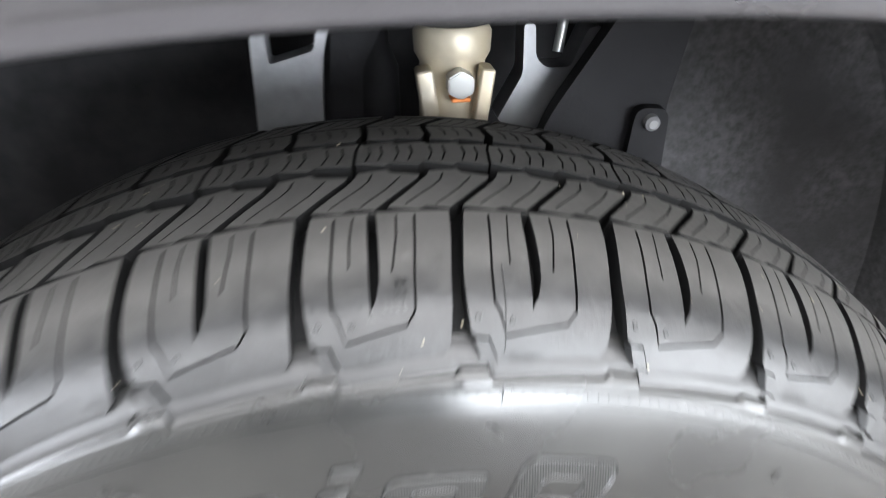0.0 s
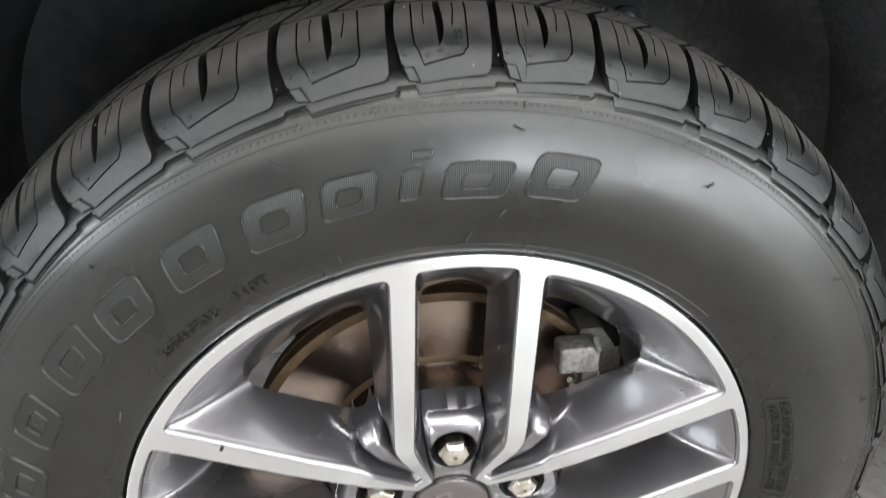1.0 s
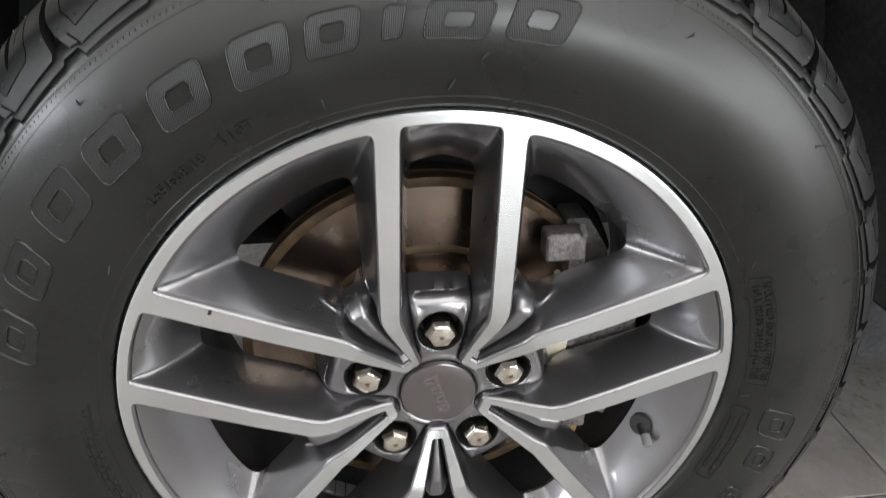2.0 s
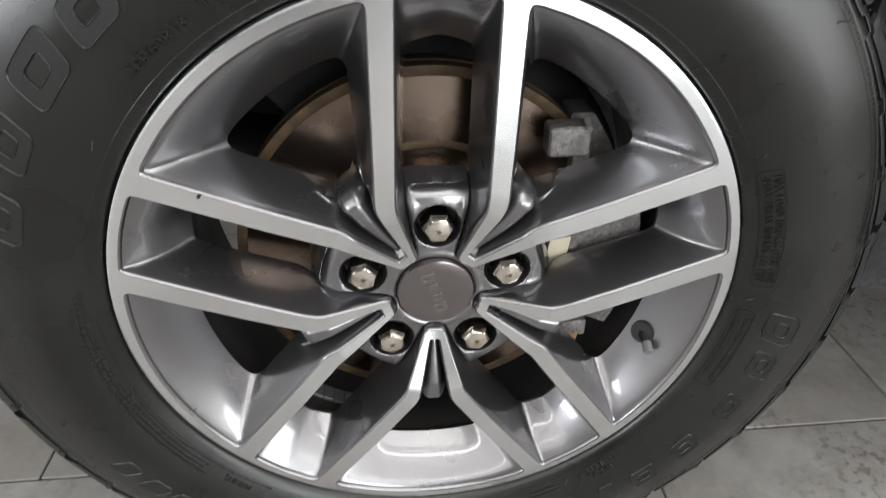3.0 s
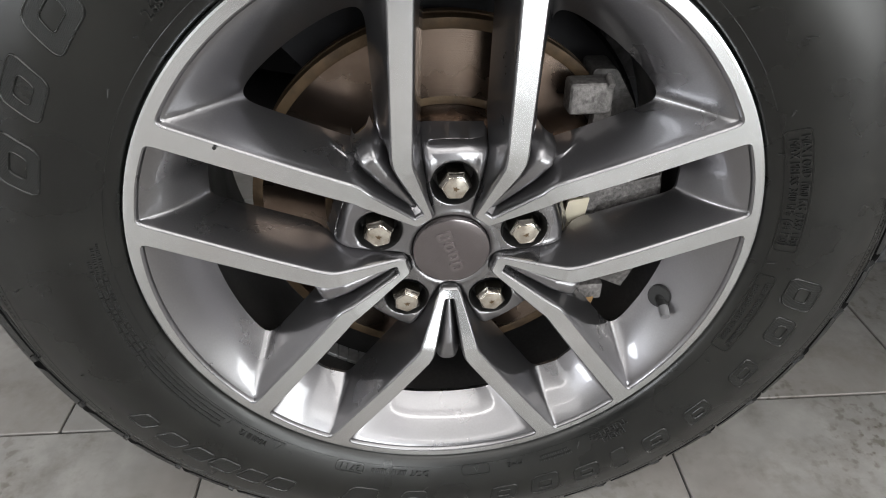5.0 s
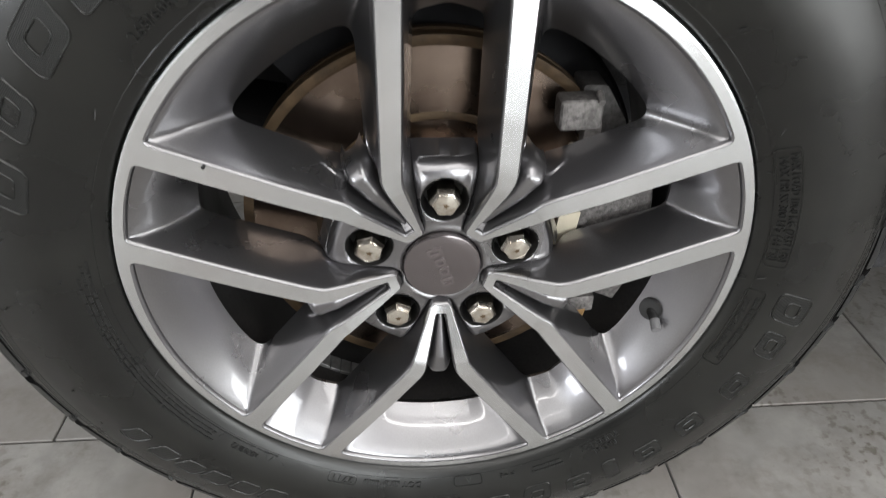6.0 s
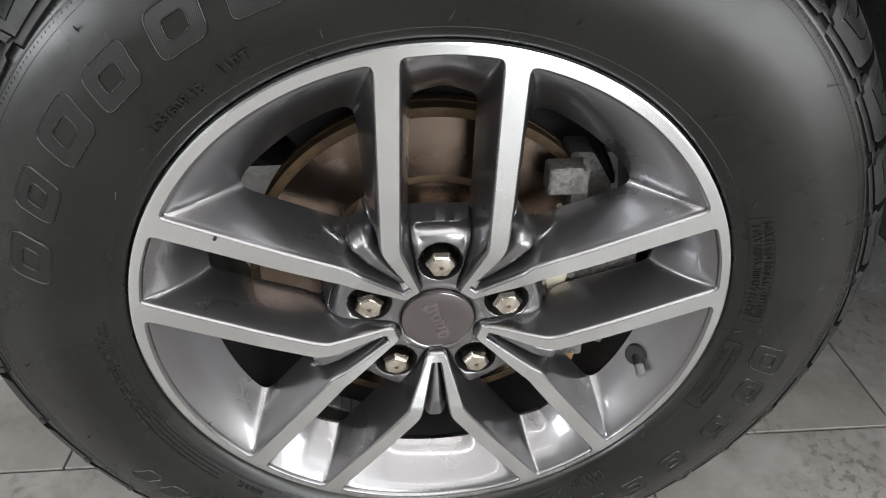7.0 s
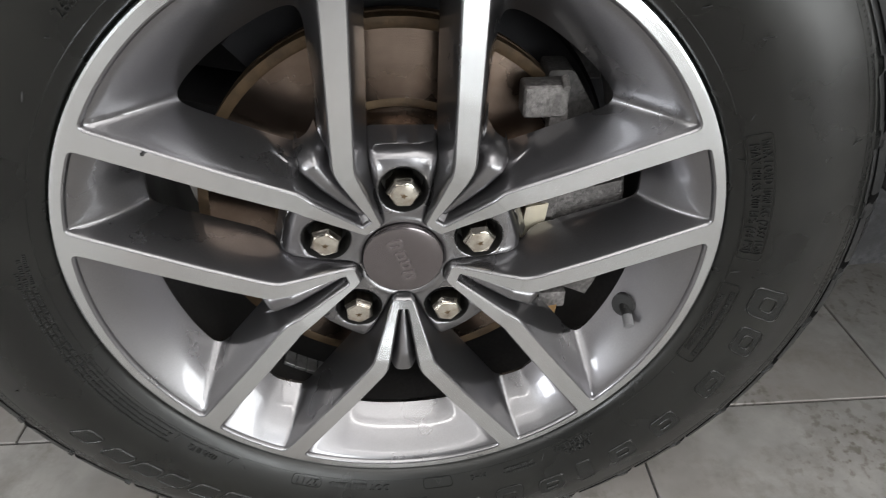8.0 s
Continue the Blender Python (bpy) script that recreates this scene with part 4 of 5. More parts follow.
def star_loop(tip, bend, side, arc, rounds, shoulder=None):
    """The outline round hub and lug pockets, five arms. tip (r, deg off the arm), bend and side (u, v), arc r."""
    out = []
    for k in range(5):
        d = 90 + 72 * k
        pol = lambda u, v: (math.hypot(u, v), d + math.degrees(math.atan2(v, u)))
        keys = [(tip[0], d - 36, 1), (tip[0], d - tip[1], 1), pol(bend[0], -bend[1]), pol(side[0], -side[1]), (arc, d, 1), pol(side[0], side[1]), pol(bend[0], bend[1]), (tip[0], d + tip[1], 1)]
        keys = [q if len(q) == 3 else (*q, 0) for q in keys]
        keys[3], keys[5] = (*keys[3][:2], 1), (*keys[5][:2], 1)
        n = (5, 22, 32, 14, 14, 32, 22, 5)
        pts = []
        for i in range(8):
            a, b = keys[i], keys[i + 1] if i < 7 else (tip[0], d + 36, 1)
            pts += sections([a, b], [n[i]]) if not (a[2] and b[2]) else [polar(a[0] + (b[0] - a[0]) * j / n[i], a[1] + (b[1] - a[1]) * j / n[i]) for j in range(n[i])]
        out += pts
    return soften(out, rounds)


STAR_EDGE = star_loop((0.0395, 25.5), (0.0925, 0.0352), (0.2415, 0.0348), 0.2446, 2)
STAR_FLOOR = star_loop((0.0365, 27.0), (0.0900, 0.0262), (0.1985, 0.0255), 0.2055, 7)


def alloy():
    ring = [polar(0.2505, 2 * i) for i in range(180)]
    bm = bmesh.new()
    plate(bm, ring, [STAR_EDGE, *WIDE_EDGE], lambda x, z: at(x, z, face_y(math.hypot(x, z))), lambda x, z: at(x, z, face_y(math.hypot(x, z)) + 0.0012))
    rim = part("rim", bm, "machined_alloy", wheel, "machined bright alloy face of ten paired spokes", 30)
    bm = bmesh.new()
    lathe(bm, [(0.0004, 0.2503), (0.0008, 0.2520), (0.0022, 0.2532), (0.0050, 0.2537), (0.0085, 0.2530), (0.0120, 0.2500), (0.0150, 0.2450)], 240)
    part("rim_lip", bm, "machined_alloy", rim, "rounded outer lip")
    for k in range(5):
        e, o = WIDE_EDGE[k], WIDE_OPEN[k]
        yy = lambda loop, d: [at(x, z, face_y(math.hypot(x, z)) + d) for x, z in loop]
        e1 = inset(e, 0.0022)
        lay = [yy(e, 0.0006), yy(inset(e, 0.0006), 0.0009), yy(inset(e, 0.0012), 0.0016), yy(inset(e, 0.0018), 0.0027)]
        n = 26
        for j in range(n + 1):
            w = j / n
            row = []
            for p, q in zip(e1, o):
                x, z = p[0] + (q[0] - p[0]) * w, p[1] + (q[1] - p[1]) * w
                rp = math.hypot(*p)
                top, web = face_y(rp) + 0.0044, float(np.interp(rp, [0.084, 0.128], [1, 0]))
                web *= web * (3 - 2 * web)
                flank = w ** 1.20
                floor_g = float(np.interp(w, [0, 0.10, 0.20, 0.34, 0.80, 0.92, 1], [0, 0.20, 0.30, 0.36, 0.46, 0.60, 1]))
                g = flank + (floor_g - flank) * web
                row.append(at(x, z, top + (0.046 - top) * g))
            lay.append(row)
        lay += [[at(x, z, 0.048) for x, z in inset(o, -0.0015)], [at(x, z, 0.070) for x, z in inset(o, -0.020)]]
        bm = bmesh.new()
        bridge(bm, lay)
        part("spoke_window", bm, "grey_wheel_paint", rim, "dark grey painted flanks", 32)
        # rounded tongue along the floor of the trough
        bm = bmesh.new()
        d, rows = 126 + 72 * k, []
        for i in range(41):
            r = 0.0490 + 0.0750 * i / 40
            half = float(np.interp(r, [0.049, 0.060, 0.085, 0.112, 0.118, 0.122, 0.124], [0.0026, 0.0046, 0.0076, 0.0102, 0.0100, 0.0088, 0.0070]))
            end = max(0.0, (r - 0.1090) / 0.0150)
            crest = face_y(r) + float(np.interp(r, [0.049, 0.056, 0.075, 0.110, 0.124], [0.0100, 0.0096, 0.0100, 0.0112, 0.0125])) + 0.030 * (1 - math.sqrt(max(0.0, 1 - end * end)))
            rows.append([at(*turned(r, half * v, d), crest + 0.0085 * abs(v) ** 3.6) for v in np.linspace(-1.25, 1.25, 21)])
        verts = [[bm.verts.new(p) for p in row] for row in rows]
        for a, b in zip(verts, verts[1:]):
            for j in range(20):
                bm.faces.new((a[j], a[j + 1], b[j + 1], b[j]))
        part("web_tongue", bm, "grey_wheel_paint", rim, "dark grey rounded tongue in the spoke trough", 60)
    # pockets and hub
    bm = bmesh.new()
    n = len(STAR_EDGE) // 5
    floor_y = []
    for i, (x, z) in enumerate(STAR_FLOOR):
        u = max(x * math.cos(radians(90 + 72 * k)) + z * math.sin(radians(90 + 72 * k)) for k in range(5))
        floor_y.append(float(np.interp(math.hypot(x, z), [0.05, 0.086, 0.094, 0.102, 0.110, 0.118], [0.0248, 0.0248, 0.0270, 0.037, 0.046, 0.049])))
    fl = [at(x, z, y) for (x, z), y in zip(STAR_FLOOR, floor_y)]
    y0 = lambda loop, d: [at(x, z, face_y(math.hypot(x, z)) + d) for x, z in loop]
    edge = y0(inset(STAR_EDGE, 0.0020), 0.0042)
    hollow = lambda w: [a.lerp(b, w) + Vector((0, float(np.interp(math.hypot(*p), [0.095, 0.125], [0.0030, -0.0045])) * math.sin(math.pi * w), 0)) for a, b, p in zip(edge, fl, STAR_EDGE)]
    lay = [y0(STAR_EDGE, 0.0006), y0(inset(STAR_EDGE, 0.0005), 0.0009), y0(inset(STAR_EDGE, 0.0011), 0.0016), y0(inset(STAR_EDGE, 0.0016), 0.0027), *[hollow(j / 8) for j in range(9)],
           [p + Vector((0, 0.003, 0)) for p in fl]]
    bridge(bm, lay)
    part("lug_pocket", bm, "grey_wheel_paint", rim, "dark grey painted pocket flanks", 32)
    # hub plate with the five seats
    out = []
    for k in range(5):
        d = 90 + 72 * k
        arm = STAR_FLOOR[k * n:(k + 1) * n]
        near = [p for p in arm if math.hypot(*p) < 0.1010]
        half = len(near) // 2
        e = turned(*near[half - 1], -d)
        lip = [turned(e[0] + 0.003 * (1 - (v / e[1]) ** 2), v, d) for v in np.linspace(e[1], -e[1], 15)[1:-1]]
        out += near[:half] + lip + near[half:]
    out = soften(resample(out, 0.0015), 14)
    holes = [[tuple(Vector(turned(0.0635, 0, 90 + 72 * k)) + Vector(polar(0.0188, a * 12))) for a in range(30)] for k in range(5)]
    holes.append([polar(0.0333, 6 * a) for a in range(60)])
    hub_y = lambda x, z: float(np.interp(math.hypot(x, z), [0.033, 0.055, 0.075, 0.079, 0.083, 0.087, 0.091, 0.095, 0.098, 0.101, 0.104], [0.0205, 0.0200, 0.0190, 0.0190, 0.0194, 0.0204, 0.0222, 0.0252, 0.0286, 0.0335, 0.041]))
    edge_pts = np.array(resample(out, 0.001))
    lugs = [turned(0.0635, 0, 90 + 72 * k) for k in range(5)]

    def pad_y(x, z):
        """The seat pad falls away to a gutter along the spokes' feet."""
        d = float(np.min(np.hypot(edge_pts[:, 0] - x, edge_pts[:, 1] - z)))
        r = math.hypot(x, z)
        q = max(0.0, 1 - d / 0.0040)
        ridge = math.exp(-((d - 0.0052) / 0.0024) ** 2) * float(np.interp(r, [0.068, 0.076, 0.086, 0.094], [0, 1, 0.8, 0]))
        seat = min(math.hypot(x - c[0], z - c[1]) for c in lugs) - 0.0188
        rim_q = max(0.0, 1 - seat / 0.0018) ** 2 + max(0.0, 1 - (r - 0.0333) / 0.0022) ** 2
        return hub_y(x, z) + 0.0040 * q * q - 0.0013 * ridge + 0.0013 * rim_q - 0.0009 * math.exp(-((r - 0.0372) / 0.0020) ** 2)

    bm = bmesh.new()
    rims = [p for d in (0.0008, 0.0016, 0.0024, 0.0032, 0.0040, 0.0048, 0.0056, 0.0064, 0.0075, 0.009) for p in inset(resample(out, 0.002), d)]
    rims += [(c[0] + q * math.cos(radians(9 * a)), c[1] + q * math.sin(radians(9 * a))) for c in lugs for q in (0.0193, 0.0199, 0.0206, 0.0216) for a in range(40)]
    rims += [polar(r, 5 * a) for r in (0.0340, 0.0347, 0.0355, 0.0364, 0.0372, 0.0380, 0.0390, 0.0402) for a in range(72)]
    ext = rims + [polar(r, a) for r in (0.046, 0.075, 0.080, 0.084, 0.087, 0.0895, 0.092, 0.0945, 0.097, 0.0995, 0.1012, 0.1028) for a in range(0, 360, 3)]
    plate(bm, out, holes, lambda x, z: at(x, z, pad_y(x, z)), lambda x, z: at(*(Vector((x, z)) * (1.06 if math.hypot(x, z) > 0.09 else 1.0)), 0.050), ext)
    part("hub", bm, "grey_wheel_paint", rim, "dark grey painted hub with five bolt seats", 40)
    # barrel behind the spokes, coloured near black for the shade inside the wheel
    bm = bmesh.new()
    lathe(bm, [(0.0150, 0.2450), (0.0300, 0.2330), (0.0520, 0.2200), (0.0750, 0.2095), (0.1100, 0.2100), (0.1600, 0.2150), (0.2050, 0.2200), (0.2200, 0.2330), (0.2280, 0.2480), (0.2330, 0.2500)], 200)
    part("barrel", bm, "barrel_shade", rim, "inner barrel, coloured near black for the shade inside the wheel", 50)
    return rim


rim = alloy()


def lug_nut(k):
    d = 90 + 72 * k
    cx, cz = turned(0.0635, 0, d)
    n = part("lug_nut", bmesh.new(), "chrome", wheel, "chromed hexagonal lug nut, slightly tarnished")
    bm = bmesh.new()
    hexa = lambda r, y, rot=0: [at(cx + r * math.cos(radians(60 * i + 17 * k + rot)), cz + r * math.sin(radians(60 * i + 17 * k + rot)), y) for i in range(6)]
    loops = [hexa(0.0136, 0.046), hexa(0.0136, 0.0180), hexa(0.0132, 0.0160), hexa(0.0104, 0.0122), hexa(0.0055, 0.0108)]
    rows = bridge(bm, loops)
    bm.faces.new(rows[-1])
    bmesh.ops.bevel(bm, geom=[e for e in bm.edges if not e.is_boundary], offset=0.0006, segments=2, affect="EDGES")
    n.data = mesh_of(bm, "lug_nut", "chrome", 25)
    bm = bmesh.new()
    star = [(cx + q * math.cos(radians(36 * i + 11 * k)), cz + q * math.sin(radians(36 * i + 11 * k))) for i, q in enumerate((0.0030, 0.0012, 0.0024, 0.0010, 0.0030, 0.0013, 0.0021, 0.0011, 0.0027, 0.0012))]
    plate(bm, star, [], lambda x, z: at(x, z, 0.0105), lambda x, z: at(x, z, 0.0112))
    part("worn_spot", bm, "rusty_iron", n, "brown worn spot")
    # Seat walls are coloured black to stand for the shade in the bolt hole.
    bm = bmesh.new()
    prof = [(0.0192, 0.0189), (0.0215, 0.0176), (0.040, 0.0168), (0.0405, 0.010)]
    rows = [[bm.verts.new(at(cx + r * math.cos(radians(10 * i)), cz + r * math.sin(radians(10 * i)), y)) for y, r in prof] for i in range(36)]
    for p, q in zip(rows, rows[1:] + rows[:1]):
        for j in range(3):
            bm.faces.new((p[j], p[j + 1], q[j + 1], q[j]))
    part("bolt_seat", bm, "recess_black", n, "recessed seat, coloured black for the shade in the hole")


for k in range(5):
    lug_nut(k)


def centre_cap():
    bm = bmesh.new()
    prof = [(0.030, 0.0325), (0.0185, 0.0325), (0.0172, 0.0318), (0.0166, 0.0305), (0.0160, 0.0240), (0.0156, 0.0120), (0.0155, 0.0002)]
    lathe(bm, prof, 96)
    cap = part("centre_cap", bm, "cap_paint", wheel, "round bronze-grey plastic centre cap", 30)
    for x, z, w, h in ((-0.001, 0.0155, 0.0130, 0.0068), (0.0, 0.0055, 0.0088, 0.0070), (0.0005, -0.0035, 0.0088, 0.0070), (-0.0005, -0.0135, 0.0110, 0.0078)):
        bm = bmesh.new()
        sh = rounded([(x - w / 2, z - h / 2), (x + w / 2, z - h / 2), (x + w / 2, z + h / 2), (x - w / 2, z + h / 2)], 0.0024)
        hole = rounded([(x - w * 0.28, z - h * 0.22), (x + w * 0.28, z - h * 0.22), (x + w * 0.28, z + h * 0.22), (x - w * 0.28, z + h * 0.22)], 0.001)
        sh, hole = ([turned(1.02 * p[0], 1.12 * p[1], 20) for p in q] for q in (sh, hole))
        yy = lambda x, z: float(np.interp(math.hypot(x, z), [0, 0.024], [0.0155, 0.0160]))
        plate(bm, sh, [hole], lambda x, z: at(x, z, yy(x, z) - 0.0013), lambda x, z: at(x, z, yy(x, z) + 0.0003))
        part("emblem_bar", bm, "cap_emblem", cap, "small raised emblem bar")


centre_cap()


def valve():
    base, tip = Vector((0.2014, 0.0345, 0.2961)), Vector((0.1990, 0.0120, 0.2885))
    d = (tip - base).normalized()
    n = Vector((-0.693, -0.67, 0.258)).normalized()
    bm = bmesh.new()
    rod(bm, base - n * 0.003, base + n * 0.0060, 0.0107, 0.0104, 28)
    stem = part("valve_stem", bm, "recess_black", wheel, "black rubber valve stem with its cap on")
    bm = bmesh.new()
    rod(bm, base - n * 0.004, base + n * 0.0046, 0.0116, 0.0108, 32)
    part("seat_ring", bm, "barrel_shade", stem, "dark raised edge round the valve hole")
    bm = bmesh.new()
    rod(bm, base - d * 0.004, base + d * 0.007, 0.0068, 0.0054, 20)
    rod(bm, base + d * 0.006, base + d * 0.013, 0.0050, 0.0046, 20)
    part("stem_body", bm, "rubber_black", stem)
    bm = bmesh.new()
    rod(bm, base + d * 0.0125, tip, 0.0047, 0.0045, 12)
    bmesh.ops.bevel(bm, geom=list(bm.edges), offset=0.0006, segments=2, affect="EDGES")
    part("valve_cap", bm, "push_clip", stem, "grey ribbed cap")

valve()


def balance_weight():
    t = part("balance_weight", bmesh.new(), "lead_weight", wheel, "grey stick-on balance weights inside the rim")
    bm = bmesh.new()
    for i in range(5):
        a = 236.5 + 3.3 * i
        m = Matrix.Translation(at(*polar(0.2065, a), 0.082)) @ Matrix.Rotation(radians(-(a + TURN_W) + 90), 4, "Y")
        box(bm, (-0.0055, -0.009, -0.002), (0.0055, 0.009, 0.002), m, 0.0006, 1)
    t.data = mesh_of(bm, "balance_weight", "lead_weight")


balance_weight()


CHIP = (-0.1661, 0.4860)


def wear():
    """Scratches, a paint scrape and a chip on the wheel's paint."""
    for marks in ([(0.2322, 157.2, 0.0144), (0.2345, 161.0, 0.0118), (0.2362, 165.5, 0.0096), (0.2374, 168.7, 0.0084)], [(0.2418, 171.0, 0.0034), (0.2370, 171.9, 0.0085), (0.2318, 172.4, 0.0145)],
                  [(0.2300, 310.0, 0.0165), (0.2306, 311.2, 0.0160), (0.2302, 312.0, 0.0164)], [(0.2290, 36.5, 0.0176), (0.2318, 38.2, 0.0148)]):
        bm = bmesh.new()
        pts = [at(*polar(r, a), y) for r, a, y in marks]
        for p, q in zip(pts, pts[1:]):
            rod(bm, p, q, 0.00035, 0.00025, 6)
        part("scratch", bm, "scratch", rim, "pale scratch in the paint")
    bm = bmesh.new()
    ring = [(0.2278, 13.6), (0.2290, 14.6), (0.2302, 15.4), (0.2292, 16.6), (0.2300, 17.8), (0.2282, 18.6), (0.2272, 17.4), (0.2276, 16.2), (0.2262, 15.2), (0.2268, 14.2)]
    bm.faces.new([bm.verts.new(at(*polar(r, a), 0.0212 - (r - 0.2265) * 1.15 - 0.0016)) for r, a in ring])
    part("paint_scrape", bm, "violet_scrape", rim, "violet paint scrape")
    bm = bmesh.new()
    c = Vector((CHIP[0], -0.0058, CHIP[1]))
    rod(bm, c, c + Vector((0, 0.003, 0)), 0.0014, 0.0014, 7)
    part("chip", bm, "recess_black", rim, "small dark chip")


wear()


# ---- brakes ----
def brake_disc():
    t = thing("brake_disc", (0, 0.095, 0.2), "worn vented steel brake disc with rusty rims", "brake disc")
    bm = bmesh.new()
    lathe(bm, [(0.0860, 0.1080), (0.0850, 0.1090), (0.0850, 0.1640)], 160)
    part("friction_ring", bm, "disc_iron", t, "brown-tinged polished friction face")
    bm = bmesh.new()
    lathe(bm, [(0.0848, 0.1638), (0.0838, 0.1660), (0.0840, 0.1725), (0.0960, 0.1730), (0.0962, 0.160), (0.1010, 0.160), (0.1012, 0.1730), (0.1120, 0.1725), (0.1130, 0.110)], 160)
    part("outer_rim", bm, "rusty_iron", t, "rusty outer rim with a cooling gap")
    bm = bmesh.new()
    lathe(bm, [(0.0850, 0.1092), (0.0838, 0.1060), (0.0838, 0.1030), (0.0870, 0.1015)], 160)
    part("inner_rim", bm, "rusty_iron", t, "rusty inner edge")
    bm = bmesh.new()
    lathe(bm, [(0.0880, 0.1020), (0.0860, 0.0995), (0.0800, 0.0975), (0.0560, 0.0950), (0.0520, 0.0925), (0.0510, 0.0880), (0.0505, 0.0850), (0.0505, 0.0300)], 120)
    part("hat", bm, "disc_iron", t, "brown steel hat")
    bm = bmesh.new()
    lathe(bm, [(0.0585, 0.0960), (0.0545, 0.0958), (0.0515, 0.0935), (0.0500, 0.0890)], 120)
    part("hat_edge", bm, "rusty_iron", t, "rusty edge")


brake_disc()


def chunk(bm, r0, r1, a0, a1, y0, y1, n=10, taper=0.0):
    """A block bent round the wheel's axis."""
    rows = []
    for i in range(n + 1):
        a = a0 + (a1 - a0) * i / n
        rows.append([bm.verts.new(at(*polar(r, a), y)) for r, y in ((r0, y0 + taper), (r1, y0), (r1, y1), (r0, y1))])
    for p, q in zip(rows, rows[1:]):
        for j in range(4):
            bm.faces.new((p[j], p[(j + 1) % 4], q[(j + 1) % 4], q[j]))
    bm.faces.new(rows[0])
    bm.faces.new(rows[-1][::-1])
    bmesh.ops.bevel(bm, geom=[e for e in bm.edges if e.calc_face_angle(0) > 0.6], offset=0.004, segments=3, affect="EDGES")


def caliper():
    t = thing("brake_caliper", (0.16, 0.08, 0.25), "rough grey cast-iron brake caliper round the disc", "brake caliper")
    bm = bmesh.new()
    chunk(bm, 0.125, 0.192, -24, 14, 0.062, 0.081)
    part("outer_body", bm, "cast_iron", t)
    bm = bmesh.new()
    chunk(bm, 0.178, 0.196, -24, 16, 0.070, 0.170, 12)
    part("bridge", bm, "cast_iron", t)
    bm = bmesh.new()
    box(bm, (0.096, 0.052, 0.474), (0.131, 0.074, 0.500), Matrix.Translation((0, 0, 0)), 0.004, 3)
    part("mounting_lug", bm, "cast_iron", t, "square rough cast lug")
    bm = bmesh.new()
    box(bm, (0.118, 0.056, 0.38), (0.133, 0.070, 0.480), None, 0.003, 2)
    part("mounting_arm", bm, "cast_iron", t)
    bm = bmesh.new()
    sh = rounded([(0.120, 0.458), (0.159, 0.458), (0.1590, 0.471), (0.1385, 0.5035), (0.1190, 0.504)], 0.004)
    plate(bm, sh, [], lambda x, z: Vector((x, 0.0740, z)), lambda x, z: Vector((0.138 + (x - 0.138) * 1.04, 0.1040, 0.482 + (z - 0.482) * 1.04)))
    part("bracket", bm, "dark_cast", t, "rough cast bracket")
    bm = bmesh.new()
    rod(bm, (0.1275, 0.0500, 0.4985), (0.1275, 0.060, 0.5030), 0.0026, 0.0032, 14)
    part("pin", bm, "cast_iron", t)
    bm = bmesh.new()
    sh = rounded([(0.102, 0.362), (0.112, 0.362), (0.113, 0.371), (0.117, 0.371), (0.118, 0.362), (0.121, 0.362), (0.125, 0.396), (0.106, 0.393)], 0.002)
    plate(bm, sh, [], lambda x, z: Vector((x, 0.0545, z)), lambda x, z: Vector((x, 0.0580, z)))
    part("pad_spring", bm, "pad_clip", t, "bare metal pad spring")
    bm = bmesh.new()
    cu = [Vector((0.112 + 0.012 * math.sin(x * 1.3), 0.068 + 0.004 * x, 0.455 - 0.026 * x)) for x in np.linspace(0, 1.6, 8)]
    for p, q in zip(cu, cu[1:]):
        rod(bm, p, q, 0.0028, 0.0028, 8)
    part("wire_spring", bm, "pad_clip", t, "bent brass-coloured wire")
    bm = bmesh.new()
    rod(bm, (0.136, 0.058, 0.280), (0.140, 0.068, 0.262), 0.0085, 0.0070, 16)
    part("guide_boot", bm, "ochre_rubber", t, "ochre rubber boot")
    bm = bmesh.new()
    box(bm, (0.124, 0.056, 0.277), (0.152, 0.076, 0.296), None, 0.003, 2)
    part("pad_plate", bm, "cast_iron", t, "grey pad plate")


caliper()


# ---- car: body, arch liner, suspension ----
ARCH_X = 0.035


def arch_point(deg, grow=0.0):
    """The wheel opening's edge: flattened arch."""
    c, s = math.cos(radians(deg)), math.sin(radians(deg))
    a, b, e = 0.50 + grow, 0.484 + grow, 2.0 / 2.45
    return (ARCH_X + a * math.copysign(abs(c) ** e, c), HUB_Z + b * math.copysign(abs(s) ** e, s))


